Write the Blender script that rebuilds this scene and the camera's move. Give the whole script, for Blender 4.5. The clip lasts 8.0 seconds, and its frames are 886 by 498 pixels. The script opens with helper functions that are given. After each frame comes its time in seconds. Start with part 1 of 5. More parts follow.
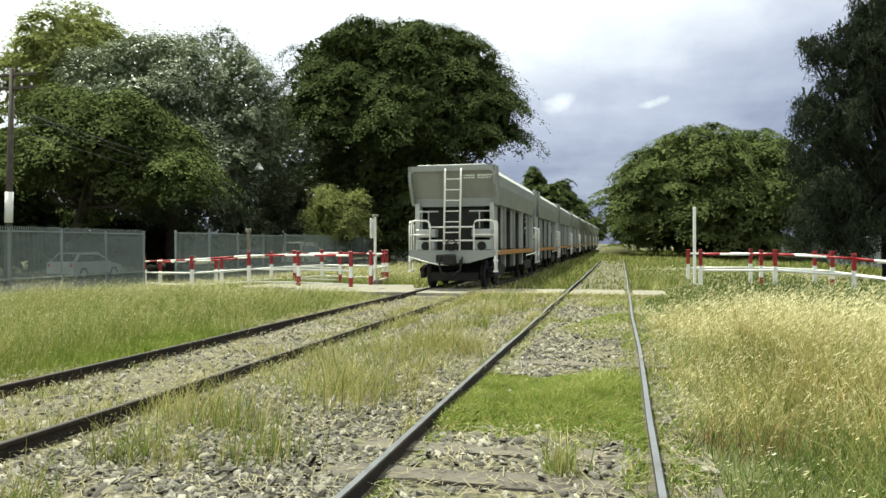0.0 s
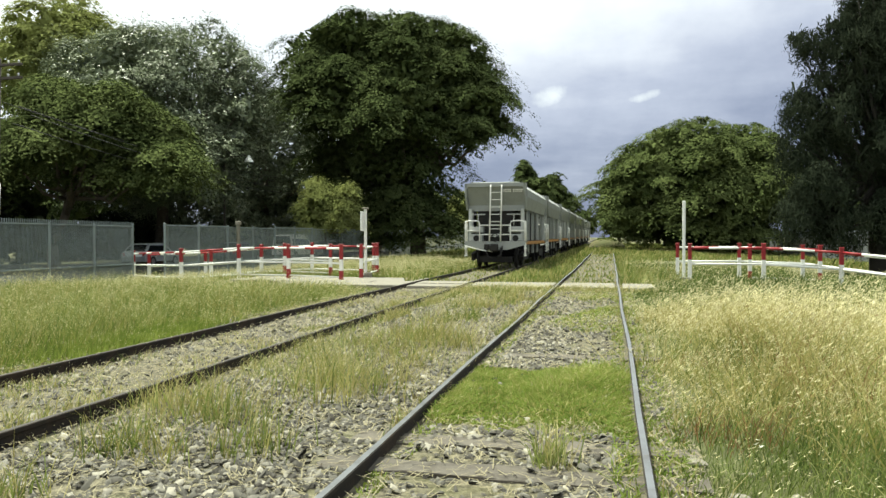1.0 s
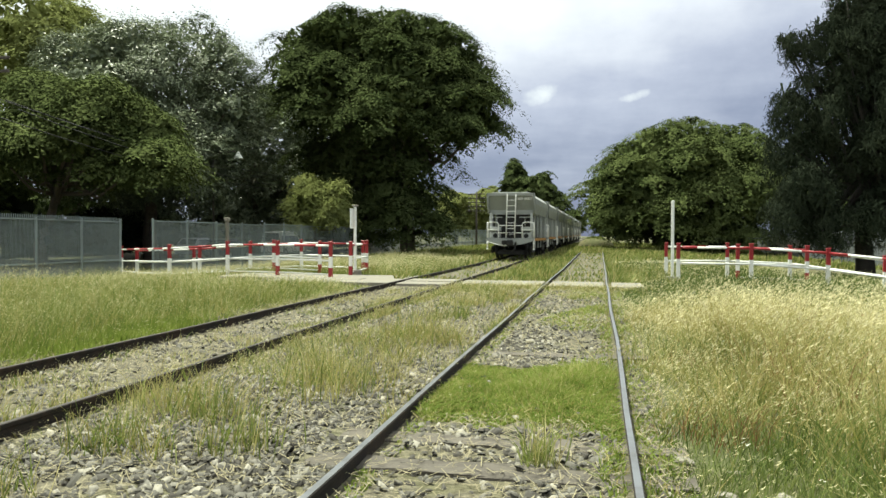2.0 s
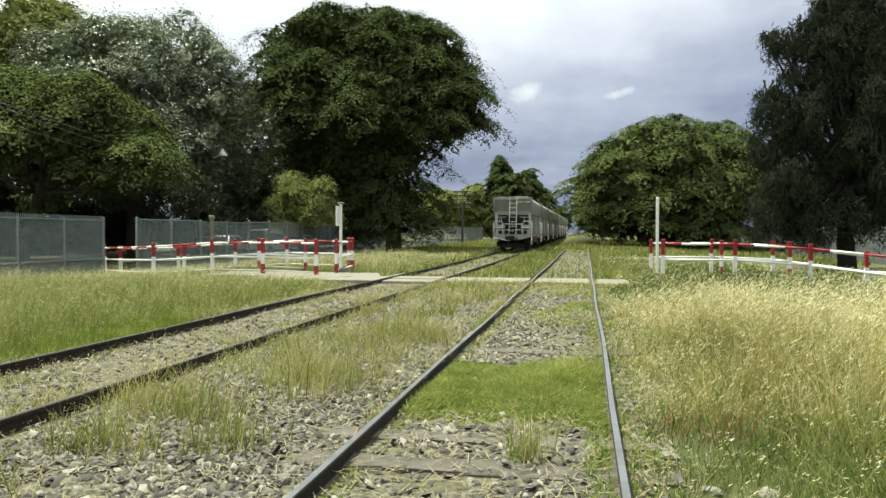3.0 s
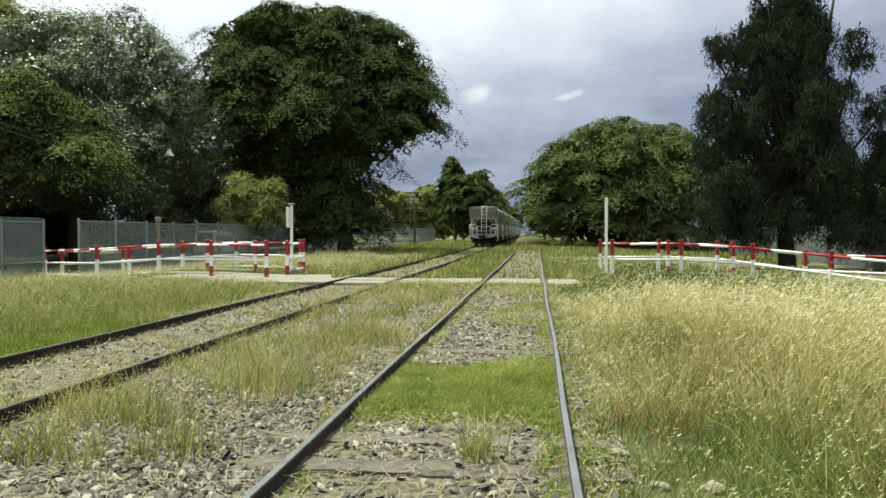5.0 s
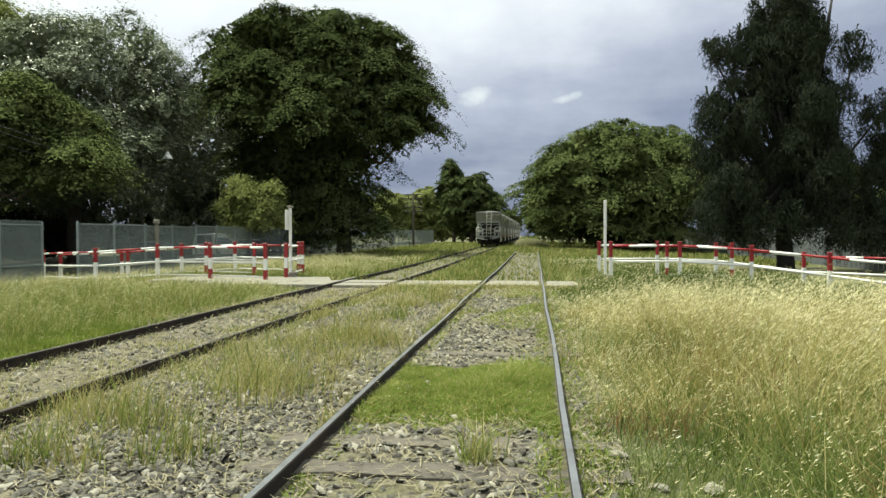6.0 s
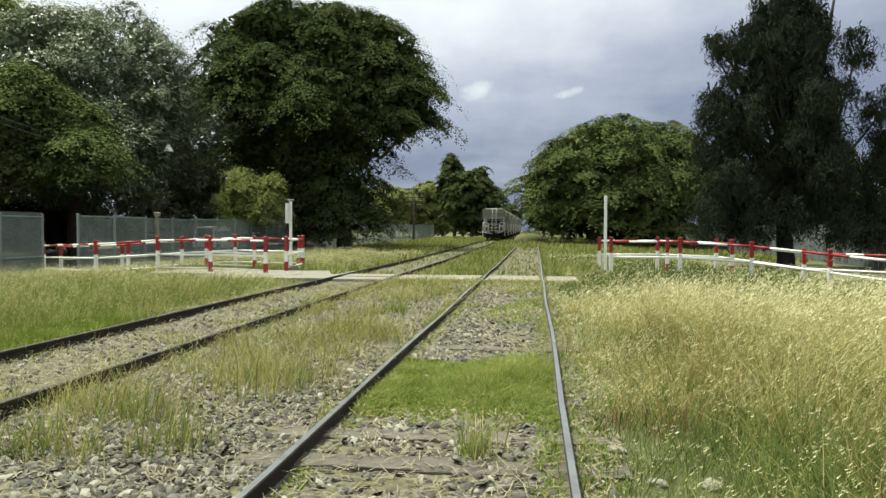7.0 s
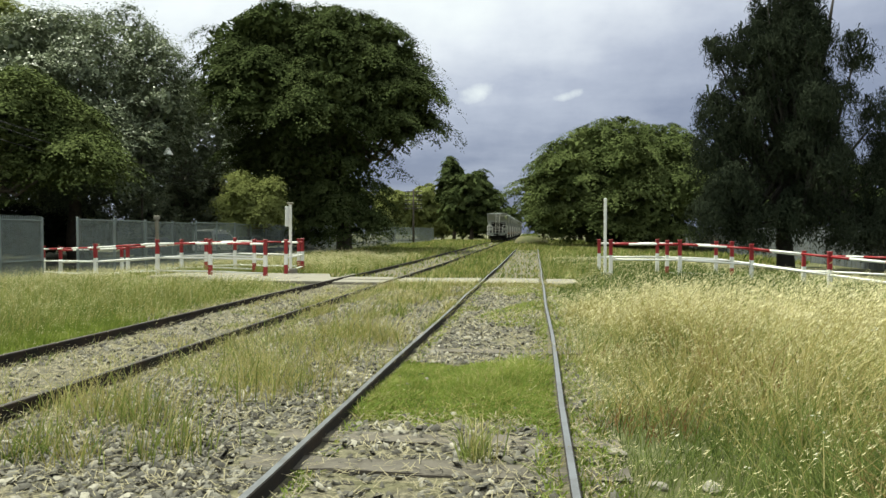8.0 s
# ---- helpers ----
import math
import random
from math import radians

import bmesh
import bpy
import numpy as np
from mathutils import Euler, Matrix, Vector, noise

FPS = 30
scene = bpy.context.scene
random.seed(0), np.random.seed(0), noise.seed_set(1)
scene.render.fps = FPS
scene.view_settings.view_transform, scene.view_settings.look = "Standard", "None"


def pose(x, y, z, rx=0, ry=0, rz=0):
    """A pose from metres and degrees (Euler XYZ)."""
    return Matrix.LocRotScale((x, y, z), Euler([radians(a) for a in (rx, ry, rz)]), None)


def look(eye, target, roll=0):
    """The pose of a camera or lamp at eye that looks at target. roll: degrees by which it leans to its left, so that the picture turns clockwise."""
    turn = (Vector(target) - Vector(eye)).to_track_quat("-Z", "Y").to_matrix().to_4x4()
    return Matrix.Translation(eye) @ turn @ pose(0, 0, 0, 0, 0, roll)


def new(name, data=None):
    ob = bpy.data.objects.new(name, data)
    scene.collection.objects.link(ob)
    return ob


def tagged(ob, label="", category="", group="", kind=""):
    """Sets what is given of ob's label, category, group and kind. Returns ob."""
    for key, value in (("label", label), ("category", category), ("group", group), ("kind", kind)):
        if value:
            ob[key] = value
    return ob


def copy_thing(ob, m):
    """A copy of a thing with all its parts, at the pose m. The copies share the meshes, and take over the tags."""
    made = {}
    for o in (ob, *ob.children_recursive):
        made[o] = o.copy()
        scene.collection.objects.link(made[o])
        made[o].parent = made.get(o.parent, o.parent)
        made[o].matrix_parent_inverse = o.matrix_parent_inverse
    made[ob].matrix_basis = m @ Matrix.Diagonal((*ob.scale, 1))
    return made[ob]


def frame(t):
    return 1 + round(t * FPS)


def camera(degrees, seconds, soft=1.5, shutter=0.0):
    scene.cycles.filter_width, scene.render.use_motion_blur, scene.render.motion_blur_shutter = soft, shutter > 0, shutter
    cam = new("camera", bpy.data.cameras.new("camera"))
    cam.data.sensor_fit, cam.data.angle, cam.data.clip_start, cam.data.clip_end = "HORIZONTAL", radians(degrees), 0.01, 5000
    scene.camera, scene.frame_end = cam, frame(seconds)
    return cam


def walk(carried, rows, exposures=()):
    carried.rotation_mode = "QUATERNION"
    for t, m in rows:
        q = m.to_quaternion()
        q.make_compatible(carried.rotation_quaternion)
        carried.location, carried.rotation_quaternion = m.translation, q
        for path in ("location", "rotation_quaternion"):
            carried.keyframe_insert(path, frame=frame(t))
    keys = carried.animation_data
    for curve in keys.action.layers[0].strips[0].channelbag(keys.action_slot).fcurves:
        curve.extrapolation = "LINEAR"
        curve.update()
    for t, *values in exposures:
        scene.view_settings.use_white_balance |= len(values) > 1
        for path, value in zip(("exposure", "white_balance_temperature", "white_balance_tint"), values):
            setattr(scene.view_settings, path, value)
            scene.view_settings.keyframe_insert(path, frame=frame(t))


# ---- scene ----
# The camera: held at eye height beside the right rail, turning slowly to the right.
EYE = (0.653, 0.0, 1.517)
cam = camera(62.0, 8.0, soft=1.5)
TURNS = [  # seconds, yaw, pitch, roll
    (0.0, 13.55, -0.35, -0.25), (0.5, 13.41, -0.49, -0.42), (1.0, 12.81, -0.89, -0.10),
    (2.5, 11.62, -1.12, 0.19), (3.0, 10.92, -1.26, 0.09), (3.5, 9.81, -0.83, 0.21),
    (4.0, 8.18, -1.47, 0.23), (4.5, 7.42, -1.35, 0.09), (6.0, 7.12, -1.01, -0.20),
    (6.5, 6.97, -1.28, 0.06), (7.0, 7.14, -1.44, 0.17), (7.5, 6.94, -1.51, 0.17), (8.0, 7.12, -1.22, 0.07)]


def aim(yaw, pitch, roll):
    a, b = radians(yaw), radians(pitch)
    ahead = Vector((-math.sin(a) * math.cos(b), math.cos(a) * math.cos(b), math.sin(b)))
    return look(EYE, Vector(EYE) + ahead, roll)


walk(cam, [(t, aim(y, p, r)) for t, y, p, r in TURNS],
     exposures=[(0.0, 0.74, 6600, -3), (1.2, 0.69, 6600, -3), (2.5, 0.63, 6600, -3), (4.5, 0.54, 6600, -3), (8.0, 0.46, 6600, -3)])

# ---- world, sun, exposure ----
SUN_EL, SUN_AZ = 70.0, -62.0      # azimuth from +y, clockwise: high and to the left
sun = new("sun", bpy.data.lights.new("sun", "SUN"))
sun.data.energy, sun.data.angle, sun.data.color = 5.0, radians(0.6), (1.0, 0.96, 0.84)
_e, _a = radians(SUN_EL), radians(SUN_AZ)
SUN_DIR = Vector((math.sin(_a) * math.cos(_e), math.cos(_a) * math.cos(_e), math.sin(_e)))
sun.matrix_world = look(SUN_DIR * 100, (0, 0, 0))


def link(nt, a, b):
    nt.links.new(a, b)


def node(nt, kind, **props):
    n = nt.nodes.new(kind)
    for k, v in props.items():
        if k == "operation":
            n.operation = v
        elif k == "blend_type":
            n.blend_type = v
        elif k == "data_type":
            n.data_type = v
    return n


def val(nt, op, a, b=0.0, clamp=False):
    n = node(nt, "ShaderNodeMath", operation=op)
    n.use_clamp = clamp
    for sock, v in zip(n.inputs, (a, b)):
        if hasattr(v, "node"):
            link(nt, v, sock)
        else:
            sock.default_value = v
    return n.outputs[0]


def ramp(nt, fac, stops):
    n = node(nt, "ShaderNodeValToRGB")
    el = n.color_ramp.elements
    while len(el) < len(stops):
        el.new(0.5)
    for e, (p, c) in zip(el, stops):
        e.position, e.color = p, (*c, 1) if len(c) == 3 else c
    link(nt, fac, n.inputs[0])
    return n.outputs[0]


def mix(nt, fac, a, b, blend="MIX"):
    n = node(nt, "ShaderNodeMix", data_type="RGBA")
    n.blend_type = blend
    for sock, v in ((n.inputs[0], fac), (n.inputs[6], a), (n.inputs[7], b)):
        if hasattr(v, "node"):
            link(nt, v, sock)
        else:
            sock.default_value = v if isinstance(v, (int, float)) else (*v, 1)
    return n.outputs[2]


def noise_tex(nt, vec, scale, detail=4, rough=0.55):
    n = node(nt, "ShaderNodeTexNoise")
    n.inputs["Scale"].default_value, n.inputs["Detail"].default_value, n.inputs["Roughness"].default_value = scale, detail, rough
    if vec is not None:
        link(nt, vec, n.inputs["Vector"])
    return n.outputs["Fac"]


def make_world():
    w = bpy.data.worlds.new("sky")
    scene.world = w
    w.use_nodes = True
    nt = w.node_tree
    bg = nt.nodes["Background"]
    sky = node(nt, "ShaderNodeTexSky")
    sky.sky_type, sky.sun_disc = "NISHITA", False
    sky.sun_elevation, sky.sun_rotation = radians(SUN_EL), radians(SUN_AZ)
    blue = mix(nt, 1.0, sky.outputs[0], (0.1, 0.1, 0.1), "MULTIPLY")
    tc = node(nt, "ShaderNodeTexCoord").outputs["Generated"]
    sep = node(nt, "ShaderNodeSeparateXYZ")
    link(nt, tc, sep.inputs[0])
    x, y, z = sep.outputs
    # a flat cloud deck: the direction meets a plane overhead
    zc = val(nt, "MAXIMUM", val(nt, "ADD", z, 0.12), 0.02)
    comb = node(nt, "ShaderNodeCombineXYZ")
    link(nt, val(nt, "DIVIDE", x, zc), comb.inputs[0])
    link(nt, val(nt, "DIVIDE", y, zc), comb.inputs[1])
    big = noise_tex(nt, comb.outputs[0], 0.7, 6, 0.55)
    fine = noise_tex(nt, tc, 5.0, 8, 0.6)
    n = val(nt, "ADD", val(nt, "MULTIPLY", big, 0.65), val(nt, "MULTIPLY", fine, 0.35))
    # the deck is brighter high up and to the left, heavy and blue-grey low down ahead
    side = val(nt, "MULTIPLY", x, -0.55)
    h = val(nt, "ADD", val(nt, "MULTIPLY", z, 2.45), side)
    fac = val(nt, "ADD", h, val(nt, "MULTIPLY", val(nt, "SUBTRACT", n, 0.5), 1.15), True)
    cloud = ramp(nt, fac, [(0.0, (0.20, 0.22, 0.36)), (0.22, (0.30, 0.325, 0.49)), (0.45, (0.57, 0.585, 0.765)),
                           (0.7, (0.97, 0.965, 1.11)), (1.0, (1.35, 1.35, 1.35))])
    col = mix(nt, 0.9, blue, cloud)
    # two torn bright wisps low in the deck
    for az, el, wide, tall in ((-4.6, 10.7, 2.3, 1.1), (2.45, 10.4, 1.7, 0.6)):
        a, e = radians(az), radians(el)
        dx = val(nt, "SUBTRACT", val(nt, "DIVIDE", x, y), math.tan(a))
        dz = val(nt, "SUBTRACT", val(nt, "SUBTRACT", val(nt, "DIVIDE", z, y), math.tan(e)), val(nt, "MULTIPLY", dx, 0.25))
        r = val(nt, "ADD", val(nt, "POWER", val(nt, "DIVIDE", val(nt, "ABSOLUTE", dx), math.tan(radians(wide))), 2.0),
                val(nt, "POWER", val(nt, "DIVIDE", val(nt, "ABSOLUTE", dz), math.tan(radians(tall))), 2.0))
        ahead = val(nt, "GREATER_THAN", y, 0.3)
        nn = noise_tex(nt, tc, 30, 5, 0.65)
        m = val(nt, "SUBTRACT", 1.2, val(nt, "ADD", r, val(nt, "MULTIPLY", nn, 1.4)))
        m = val(nt, "MULTIPLY", val(nt, "MULTIPLY", m, 0.85, True), ahead, True)
        col = mix(nt, m, col, (1.2, 1.22, 1.25))
    link(nt, col, bg.inputs[0])
    bg.inputs[1].default_value = 0.68


make_world()

# ---- materials ----


def material(name):
    m = bpy.data.materials.new(name)
    m.use_nodes = True
    nt = m.node_tree
    return m, nt, nt.nodes["Principled BSDF"]


def bump(nt, bsdf, height, strength=0.3, dist=0.01):
    b = node(nt, "ShaderNodeBump")
    b.inputs["Strength"].default_value, b.inputs["Distance"].default_value = strength, dist
    link(nt, height, b.inputs["Height"])
    link(nt, b.outputs[0], bsdf.inputs["Normal"])


def coords(nt):
    return node(nt, "ShaderNodeTexCoord").outputs["Object"]


def worn(name, base, dirt, rough=0.6, metal=0.0, amount=0.5, scale=3.0, fine=40.0, relief=0.2, random_tone=0.0):
    """Paint, wood or metal with large stains and fine grain."""
    m, nt, b = material(name)
    tc = coords(nt)
    stain = noise_tex(nt, tc, scale, 6, 0.65)
    grain = noise_tex(nt, tc, fine, 3, 0.6)
    f = val(nt, "ADD", val(nt, "MULTIPLY", val(nt, "SUBTRACT", stain, 0.45), 2.2), val(nt, "MULTIPLY", val(nt, "SUBTRACT", grain, 0.5), 0.7))
    f = val(nt, "MULTIPLY", val(nt, "MAXIMUM", f, 0.0), amount * 2, True)
    c = mix(nt, f, base, dirt)
    if random_tone:
        oi = node(nt, "ShaderNodeObjectInfo").outputs["Random"]
        c = mix(nt, val(nt, "MULTIPLY", oi, random_tone), c, (0.02, 0.02, 0.02))
    link(nt, c, b.inputs["Base Color"])
    b.inputs["Roughness"].default_value, b.inputs["Metallic"].default_value = rough, metal
    bump(nt, b, grain, relief, 0.004)
    return m


def leafy(name, dark, light, back=0.35, gloss=0.0, third=None, vary=0.5, each=0.5):
    """Leaves and blades: every piece its own tone, light comes through them; dark clumps in crowns stand for shade."""
    m = bpy.data.materials.new(name)
    m.use_nodes = True
    nt = m.node_tree
    nt.nodes.clear()
    out = node(nt, "ShaderNodeOutputMaterial")
    rnd = node(nt, "ShaderNodeNewGeometry").outputs["Random Per Island"]
    patch, tuft = noise_tex(nt, coords(nt), 0.35, 3, 0.5), noise_tex(nt, coords(nt), 1.7, 3, 0.6)
    f = val(nt, "ADD", val(nt, "MULTIPLY", rnd, each), val(nt, "MULTIPLY", val(nt, "SUBTRACT", patch, 0.33 - (0.5 - each) * 0.6), 0.8))
    f = val(nt, "ADD", f, val(nt, "MULTIPLY", val(nt, "SUBTRACT", tuft, 0.5), vary), True)
    c = mix(nt, f, dark, light)
    if third:
        c = mix(nt, val(nt, "MULTIPLY", val(nt, "SUBTRACT", f, 0.6), 2.5, True), c, third)
    d, t, s = node(nt, "ShaderNodeBsdfDiffuse"), node(nt, "ShaderNodeBsdfTranslucent"), node(nt, "ShaderNodeMixShader")
    link(nt, c, d.inputs[0])
    link(nt, mix(nt, 0.35, c, (0.30, 0.36, 0.05), "MIX") if back > 0.33 else c, t.inputs[0])
    s.inputs[0].default_value = back
    link(nt, d.outputs[0], s.inputs[1])
    link(nt, t.outputs[0], s.inputs[2])
    last = s.outputs[0]
    if gloss:
        g, s2 = node(nt, "ShaderNodeBsdfGlossy"), node(nt, "ShaderNodeMixShader")
        g.inputs["Roughness"].default_value = 0.35
        s2.inputs[0].default_value = gloss
        link(nt, last, s2.inputs[1])
        link(nt, g.outputs[0], s2.inputs[2])
        last = s2.outputs[0]
    link(nt, last, out.inputs[0])
    return m


def ground_material():
    m, nt, b = material("ground_soil_and_turf")
    tc = coords(nt)
    sep = node(nt, "ShaderNodeSeparateXYZ")
    link(nt, tc, sep.inputs[0])
    big, mid, fine = noise_tex(nt, tc, 0.35, 4), noise_tex(nt, tc, 2.2, 5), noise_tex(nt, tc, 45, 4, 0.7)
    pebble = noise_tex(nt, tc, 14, 5, 0.75)
    soil = mix(nt, val(nt, "MULTIPLY", val(nt, "SUBTRACT", pebble, 0.38), 4.0, True), (0.040, 0.034, 0.022), (0.19, 0.172, 0.118))
    turf = mix(nt, mid, (0.045, 0.055, 0.018), (0.12, 0.125, 0.045))
    dry = mix(nt, fine, (0.085, 0.068, 0.034), (0.20, 0.165, 0.085))
    turf = mix(nt, val(nt, "MULTIPLY", val(nt, "SUBTRACT", big, 0.42), 3.0, True), turf, dry)
    # bare stony bed under the tracks, turf to both sides
    gx, gy = sep.outputs[0], sep.outputs[1]
    wide = val(nt, "MULTIPLY", val(nt, "MULTIPLY", val(nt, "GREATER_THAN", gx, -6.3), val(nt, "LESS_THAN", gx, 1.25)), val(nt, "LESS_THAN", gy, 19.0))
    far_left = val(nt, "LESS_THAN", val(nt, "ABSOLUTE", val(nt, "ADD", gx, 4.45)), 1.35)
    far_right = val(nt, "MULTIPLY", val(nt, "LESS_THAN", val(nt, "ABSOLUTE", gx), 0.85), val(nt, "LESS_THAN", gy, 58.0))
    bed = val(nt, "MAXIMUM", wide, val(nt, "MAXIMUM", far_left, far_right))
    patchy = val(nt, "MULTIPLY", val(nt, "SUBTRACT", mid, 0.47), 7.0, True)
    f = val(nt, "MULTIPLY", bed, val(nt, "SUBTRACT", 1.0, val(nt, "MULTIPLY", patchy, 0.5)))
    link(nt, mix(nt, f, turf, soil), b.inputs["Base Color"])
    b.inputs["Roughness"].default_value = 0.95
    bump(nt, b, fine, 0.6, 0.03)
    return m


def stone_material():
    m, nt, b = material("ballast_stone")
    rnd = node(nt, "ShaderNodeNewGeometry").outputs["Random Per Island"]
    c = ramp(nt, rnd, [(0.0, (0.020, 0.020, 0.020)), (0.45, (0.070, 0.070, 0.062)), (0.82, (0.165, 0.160, 0.140)), (1.0, (0.38, 0.36, 0.30))])
    g = noise_tex(nt, coords(nt), 60, 4, 0.7)
    link(nt, mix(nt, val(nt, "MULTIPLY", g, 0.35), c, (0.16, 0.13, 0.09)), b.inputs["Base Color"])
    b.inputs["Roughness"].default_value = 0.9
    bump(nt, b, g, 0.4, 0.006)
    return m


M_GROUND = ground_material()
M_STONE = stone_material()
M_RAIL = worn("rail_rusty_side", (0.013, 0.010, 0.008), (0.055, 0.033, 0.020), 0.97, 0.0, 0.6, 4, 60)
M_RAILTOP = worn("rail_polished_top", (0.26, 0.27, 0.29), (0.11, 0.10, 0.09), 0.38, 0.8, 0.5, 3, 50, 0.05)
M_RAILDULL = worn("rail_dull_top", (0.055, 0.048, 0.042), (0.028, 0.022, 0.018), 0.7, 0.3, 0.5, 3, 50, 0.05)
M_SLEEPER = worn("weathered_sleeper_wood", (0.12, 0.105, 0.085), (0.045, 0.037, 0.028), 0.9, 0, 0.7, 5, 45, 0.7, 0.35)
M_CONCRETE = worn("pale_concrete", (0.215, 0.20, 0.165), (0.12, 0.105, 0.075), 0.9, 0, 0.45, 2, 35, 0.3)
M_GREY = worn("grey_wagon_paint", (0.29, 0.305, 0.29), (0.16, 0.15, 0.13), 0.5, 0.05, 0.35, 1.6, 18, 0.05, 0.12)
M_GREYLIGHT = worn("pale_grey_paint_and_sunlit_roof", (0.46, 0.475, 0.455), (0.26, 0.25, 0.22), 0.5, 0.05, 0.3, 1.6, 18, 0.05, 0.1)
M_WHITE = worn("white_paint", (0.80, 0.80, 0.77), (0.45, 0.40, 0.33), 0.5, 0, 0.22, 5, 60, 0.1)
M_RED = worn("red_paint", (0.27, 0.012, 0.018), (0.15, 0.015, 0.015), 0.5, 0, 0.3, 5, 60, 0.1)
M_ORANGE = worn("orange_sill_paint", (0.40, 0.19, 0.045), (0.22, 0.11, 0.04), 0.6, 0, 0.4, 2, 30, 0.1)
# black steel; its darkness also stands for shade inside the wagon
M_BLACK = worn("sooty_steel_and_recess_shade", (0.011, 0.0105, 0.010), (0.032, 0.026, 0.021), 0.8, 0.1, 0.5, 4, 40, 0.2)
M_FENCE = worn("grey_steel_fence", (0.24, 0.28, 0.285), (0.13, 0.14, 0.135), 0.6, 0.2, 0.4, 1.2, 25, 0.1, 0.2)
M_WALL = worn("pale_fence_board", (0.13, 0.145, 0.16), (0.07, 0.075, 0.075), 0.8, 0, 0.45, 1.0, 25, 0.2, 0.15)
M_BARK = worn("rough_bark", (0.10, 0.08, 0.06), (0.04, 0.033, 0.027), 0.95, 0, 0.6, 4, 22, 0.9)
M_BARKDARK = worn("dark_furrowed_bark", (0.030, 0.026, 0.022), (0.014, 0.012, 0.010), 0.95, 0, 0.6, 4, 22, 0.9)
M_POLE = worn("dark_pole_wood", (0.06, 0.05, 0.042), (0.12, 0.10, 0.085), 0.9, 0, 0.5, 3, 30, 0.5)
M_WIRE = worn("black_cable", (0.02, 0.02, 0.02), (0.04, 0.04, 0.04), 0.7)
# tree leaves: the deep tone, laid in clumps, paints shaded gaps into crowns
M_LEAF_A = leafy("leaf_dark_green", (0.014, 0.025, 0.008), (0.148, 0.178, 0.072), 0.08, 0, None, 0.7, 0.25)
M_LEAF_B = leafy("leaf_silver_green", (0.024, 0.040, 0.020), (0.33, 0.37, 0.23), 0.16, 0.04, None, 0.7, 0.4)
M_LEAF_C = leafy("leaf_bright_green", (0.024, 0.040, 0.012), (0.20, 0.232, 0.09), 0.09, 0, None, 0.8, 0.25)
M_LEAF_D = leafy("needle_dark_grey_green", (0.010, 0.016, 0.010), (0.066, 0.077, 0.050), 0.10, 0, None, 0.5, 0.3)
M_LEAF_E = leafy("leaf_yellow_green", (0.13, 0.155, 0.045), (0.38, 0.40, 0.16), 0.30, 0, None, 0.5, 0.3)
M_GRASS = leafy("green_grass_blade", (0.060, 0.092, 0.026), (0.29, 0.33, 0.115), 0.34, 0, (0.52, 0.52, 0.27), 1.5)
M_MOSS = leafy("short_turf_blade", (0.085, 0.13, 0.028), (0.31, 0.37, 0.10), 0.40, 0, (0.44, 0.44, 0.18), 1.2)
M_DRY = leafy("dry_grass_blade", (0.25, 0.205, 0.08), (0.59, 0.53, 0.27), 0.34, 0, (0.76, 0.71, 0.44), 0.9)
M_WEED = leafy("green_weed_leaf", (0.040, 0.066, 0.018), (0.19, 0.235, 0.075), 0.30, 0, None, 1.2)
M_RUST = leafy("russet_stalk", (0.14, 0.075, 0.035), (0.36, 0.23, 0.11), 0.28, 0, None, 0.8)
M_SEED = leafy("pale_seed_head", (0.56, 0.51, 0.29), (0.84, 0.79, 0.53), 0.3)
M_THATCH = worn("dead_stalks", (0.27, 0.24, 0.15), (0.13, 0.11, 0.065), 0.95, 0, 0.5, 1.5, 30, 0.0)
M_FLOWER = leafy("white_flower_head", (0.55, 0.55, 0.42), (0.80, 0.80, 0.70), 0.25)

# ---- mesh tools ----


def ob_from(name, bm, mats, parent=None, label="", smooth=False):
    me = bpy.data.meshes.new(name)
    bmesh.ops.recalc_face_normals(bm, faces=bm.faces)
    bm.to_mesh(me)
    bm.free()
    for m in mats if isinstance(mats, (list, tuple)) else [mats]:
        me.materials.append(m)
    if smooth:
        for p in me.polygons:
            p.use_smooth = True
    ob = new(name, me)
    if parent is not None:
        ob.parent = parent
    if label:
        ob["label"] = label
    return ob


def part(name, bm, mat, parent, label="", smooth=False):
    return ob_from(name, bm, mat, parent, label, smooth)


def thing(name, label, category, m=None, group="", kind=""):
    ob = new(name)
    if m is not None:
        ob.matrix_basis = m
    return tagged(ob, label, category, group, kind)


def box(bm, x0, x1, y0, y1, z0, z1, bevel=0.0, mat=0, m=None):
    vs = bmesh.ops.create_cube(bm, size=1.0)["verts"]
    for v in vs:
        v.co = Vector(((x0 + x1) / 2 + v.co.x * (x1 - x0), (y0 + y1) / 2 + v.co.y * (y1 - y0), (z0 + z1) / 2 + v.co.z * (z1 - z0)))
        if m is not None:
            v.co = m @ v.co
    faces = {f for v in vs for f in v.link_faces}
    for f in faces:
        f.material_index = mat
    if bevel:
        es = list({e for v in vs for e in v.link_edges})
        r = bmesh.ops.bevel(bm, geom=es, offset=bevel, segments=1, affect="EDGES", profile=0.5)
        for f in r["faces"]:
            f.material_index = mat
    return bm


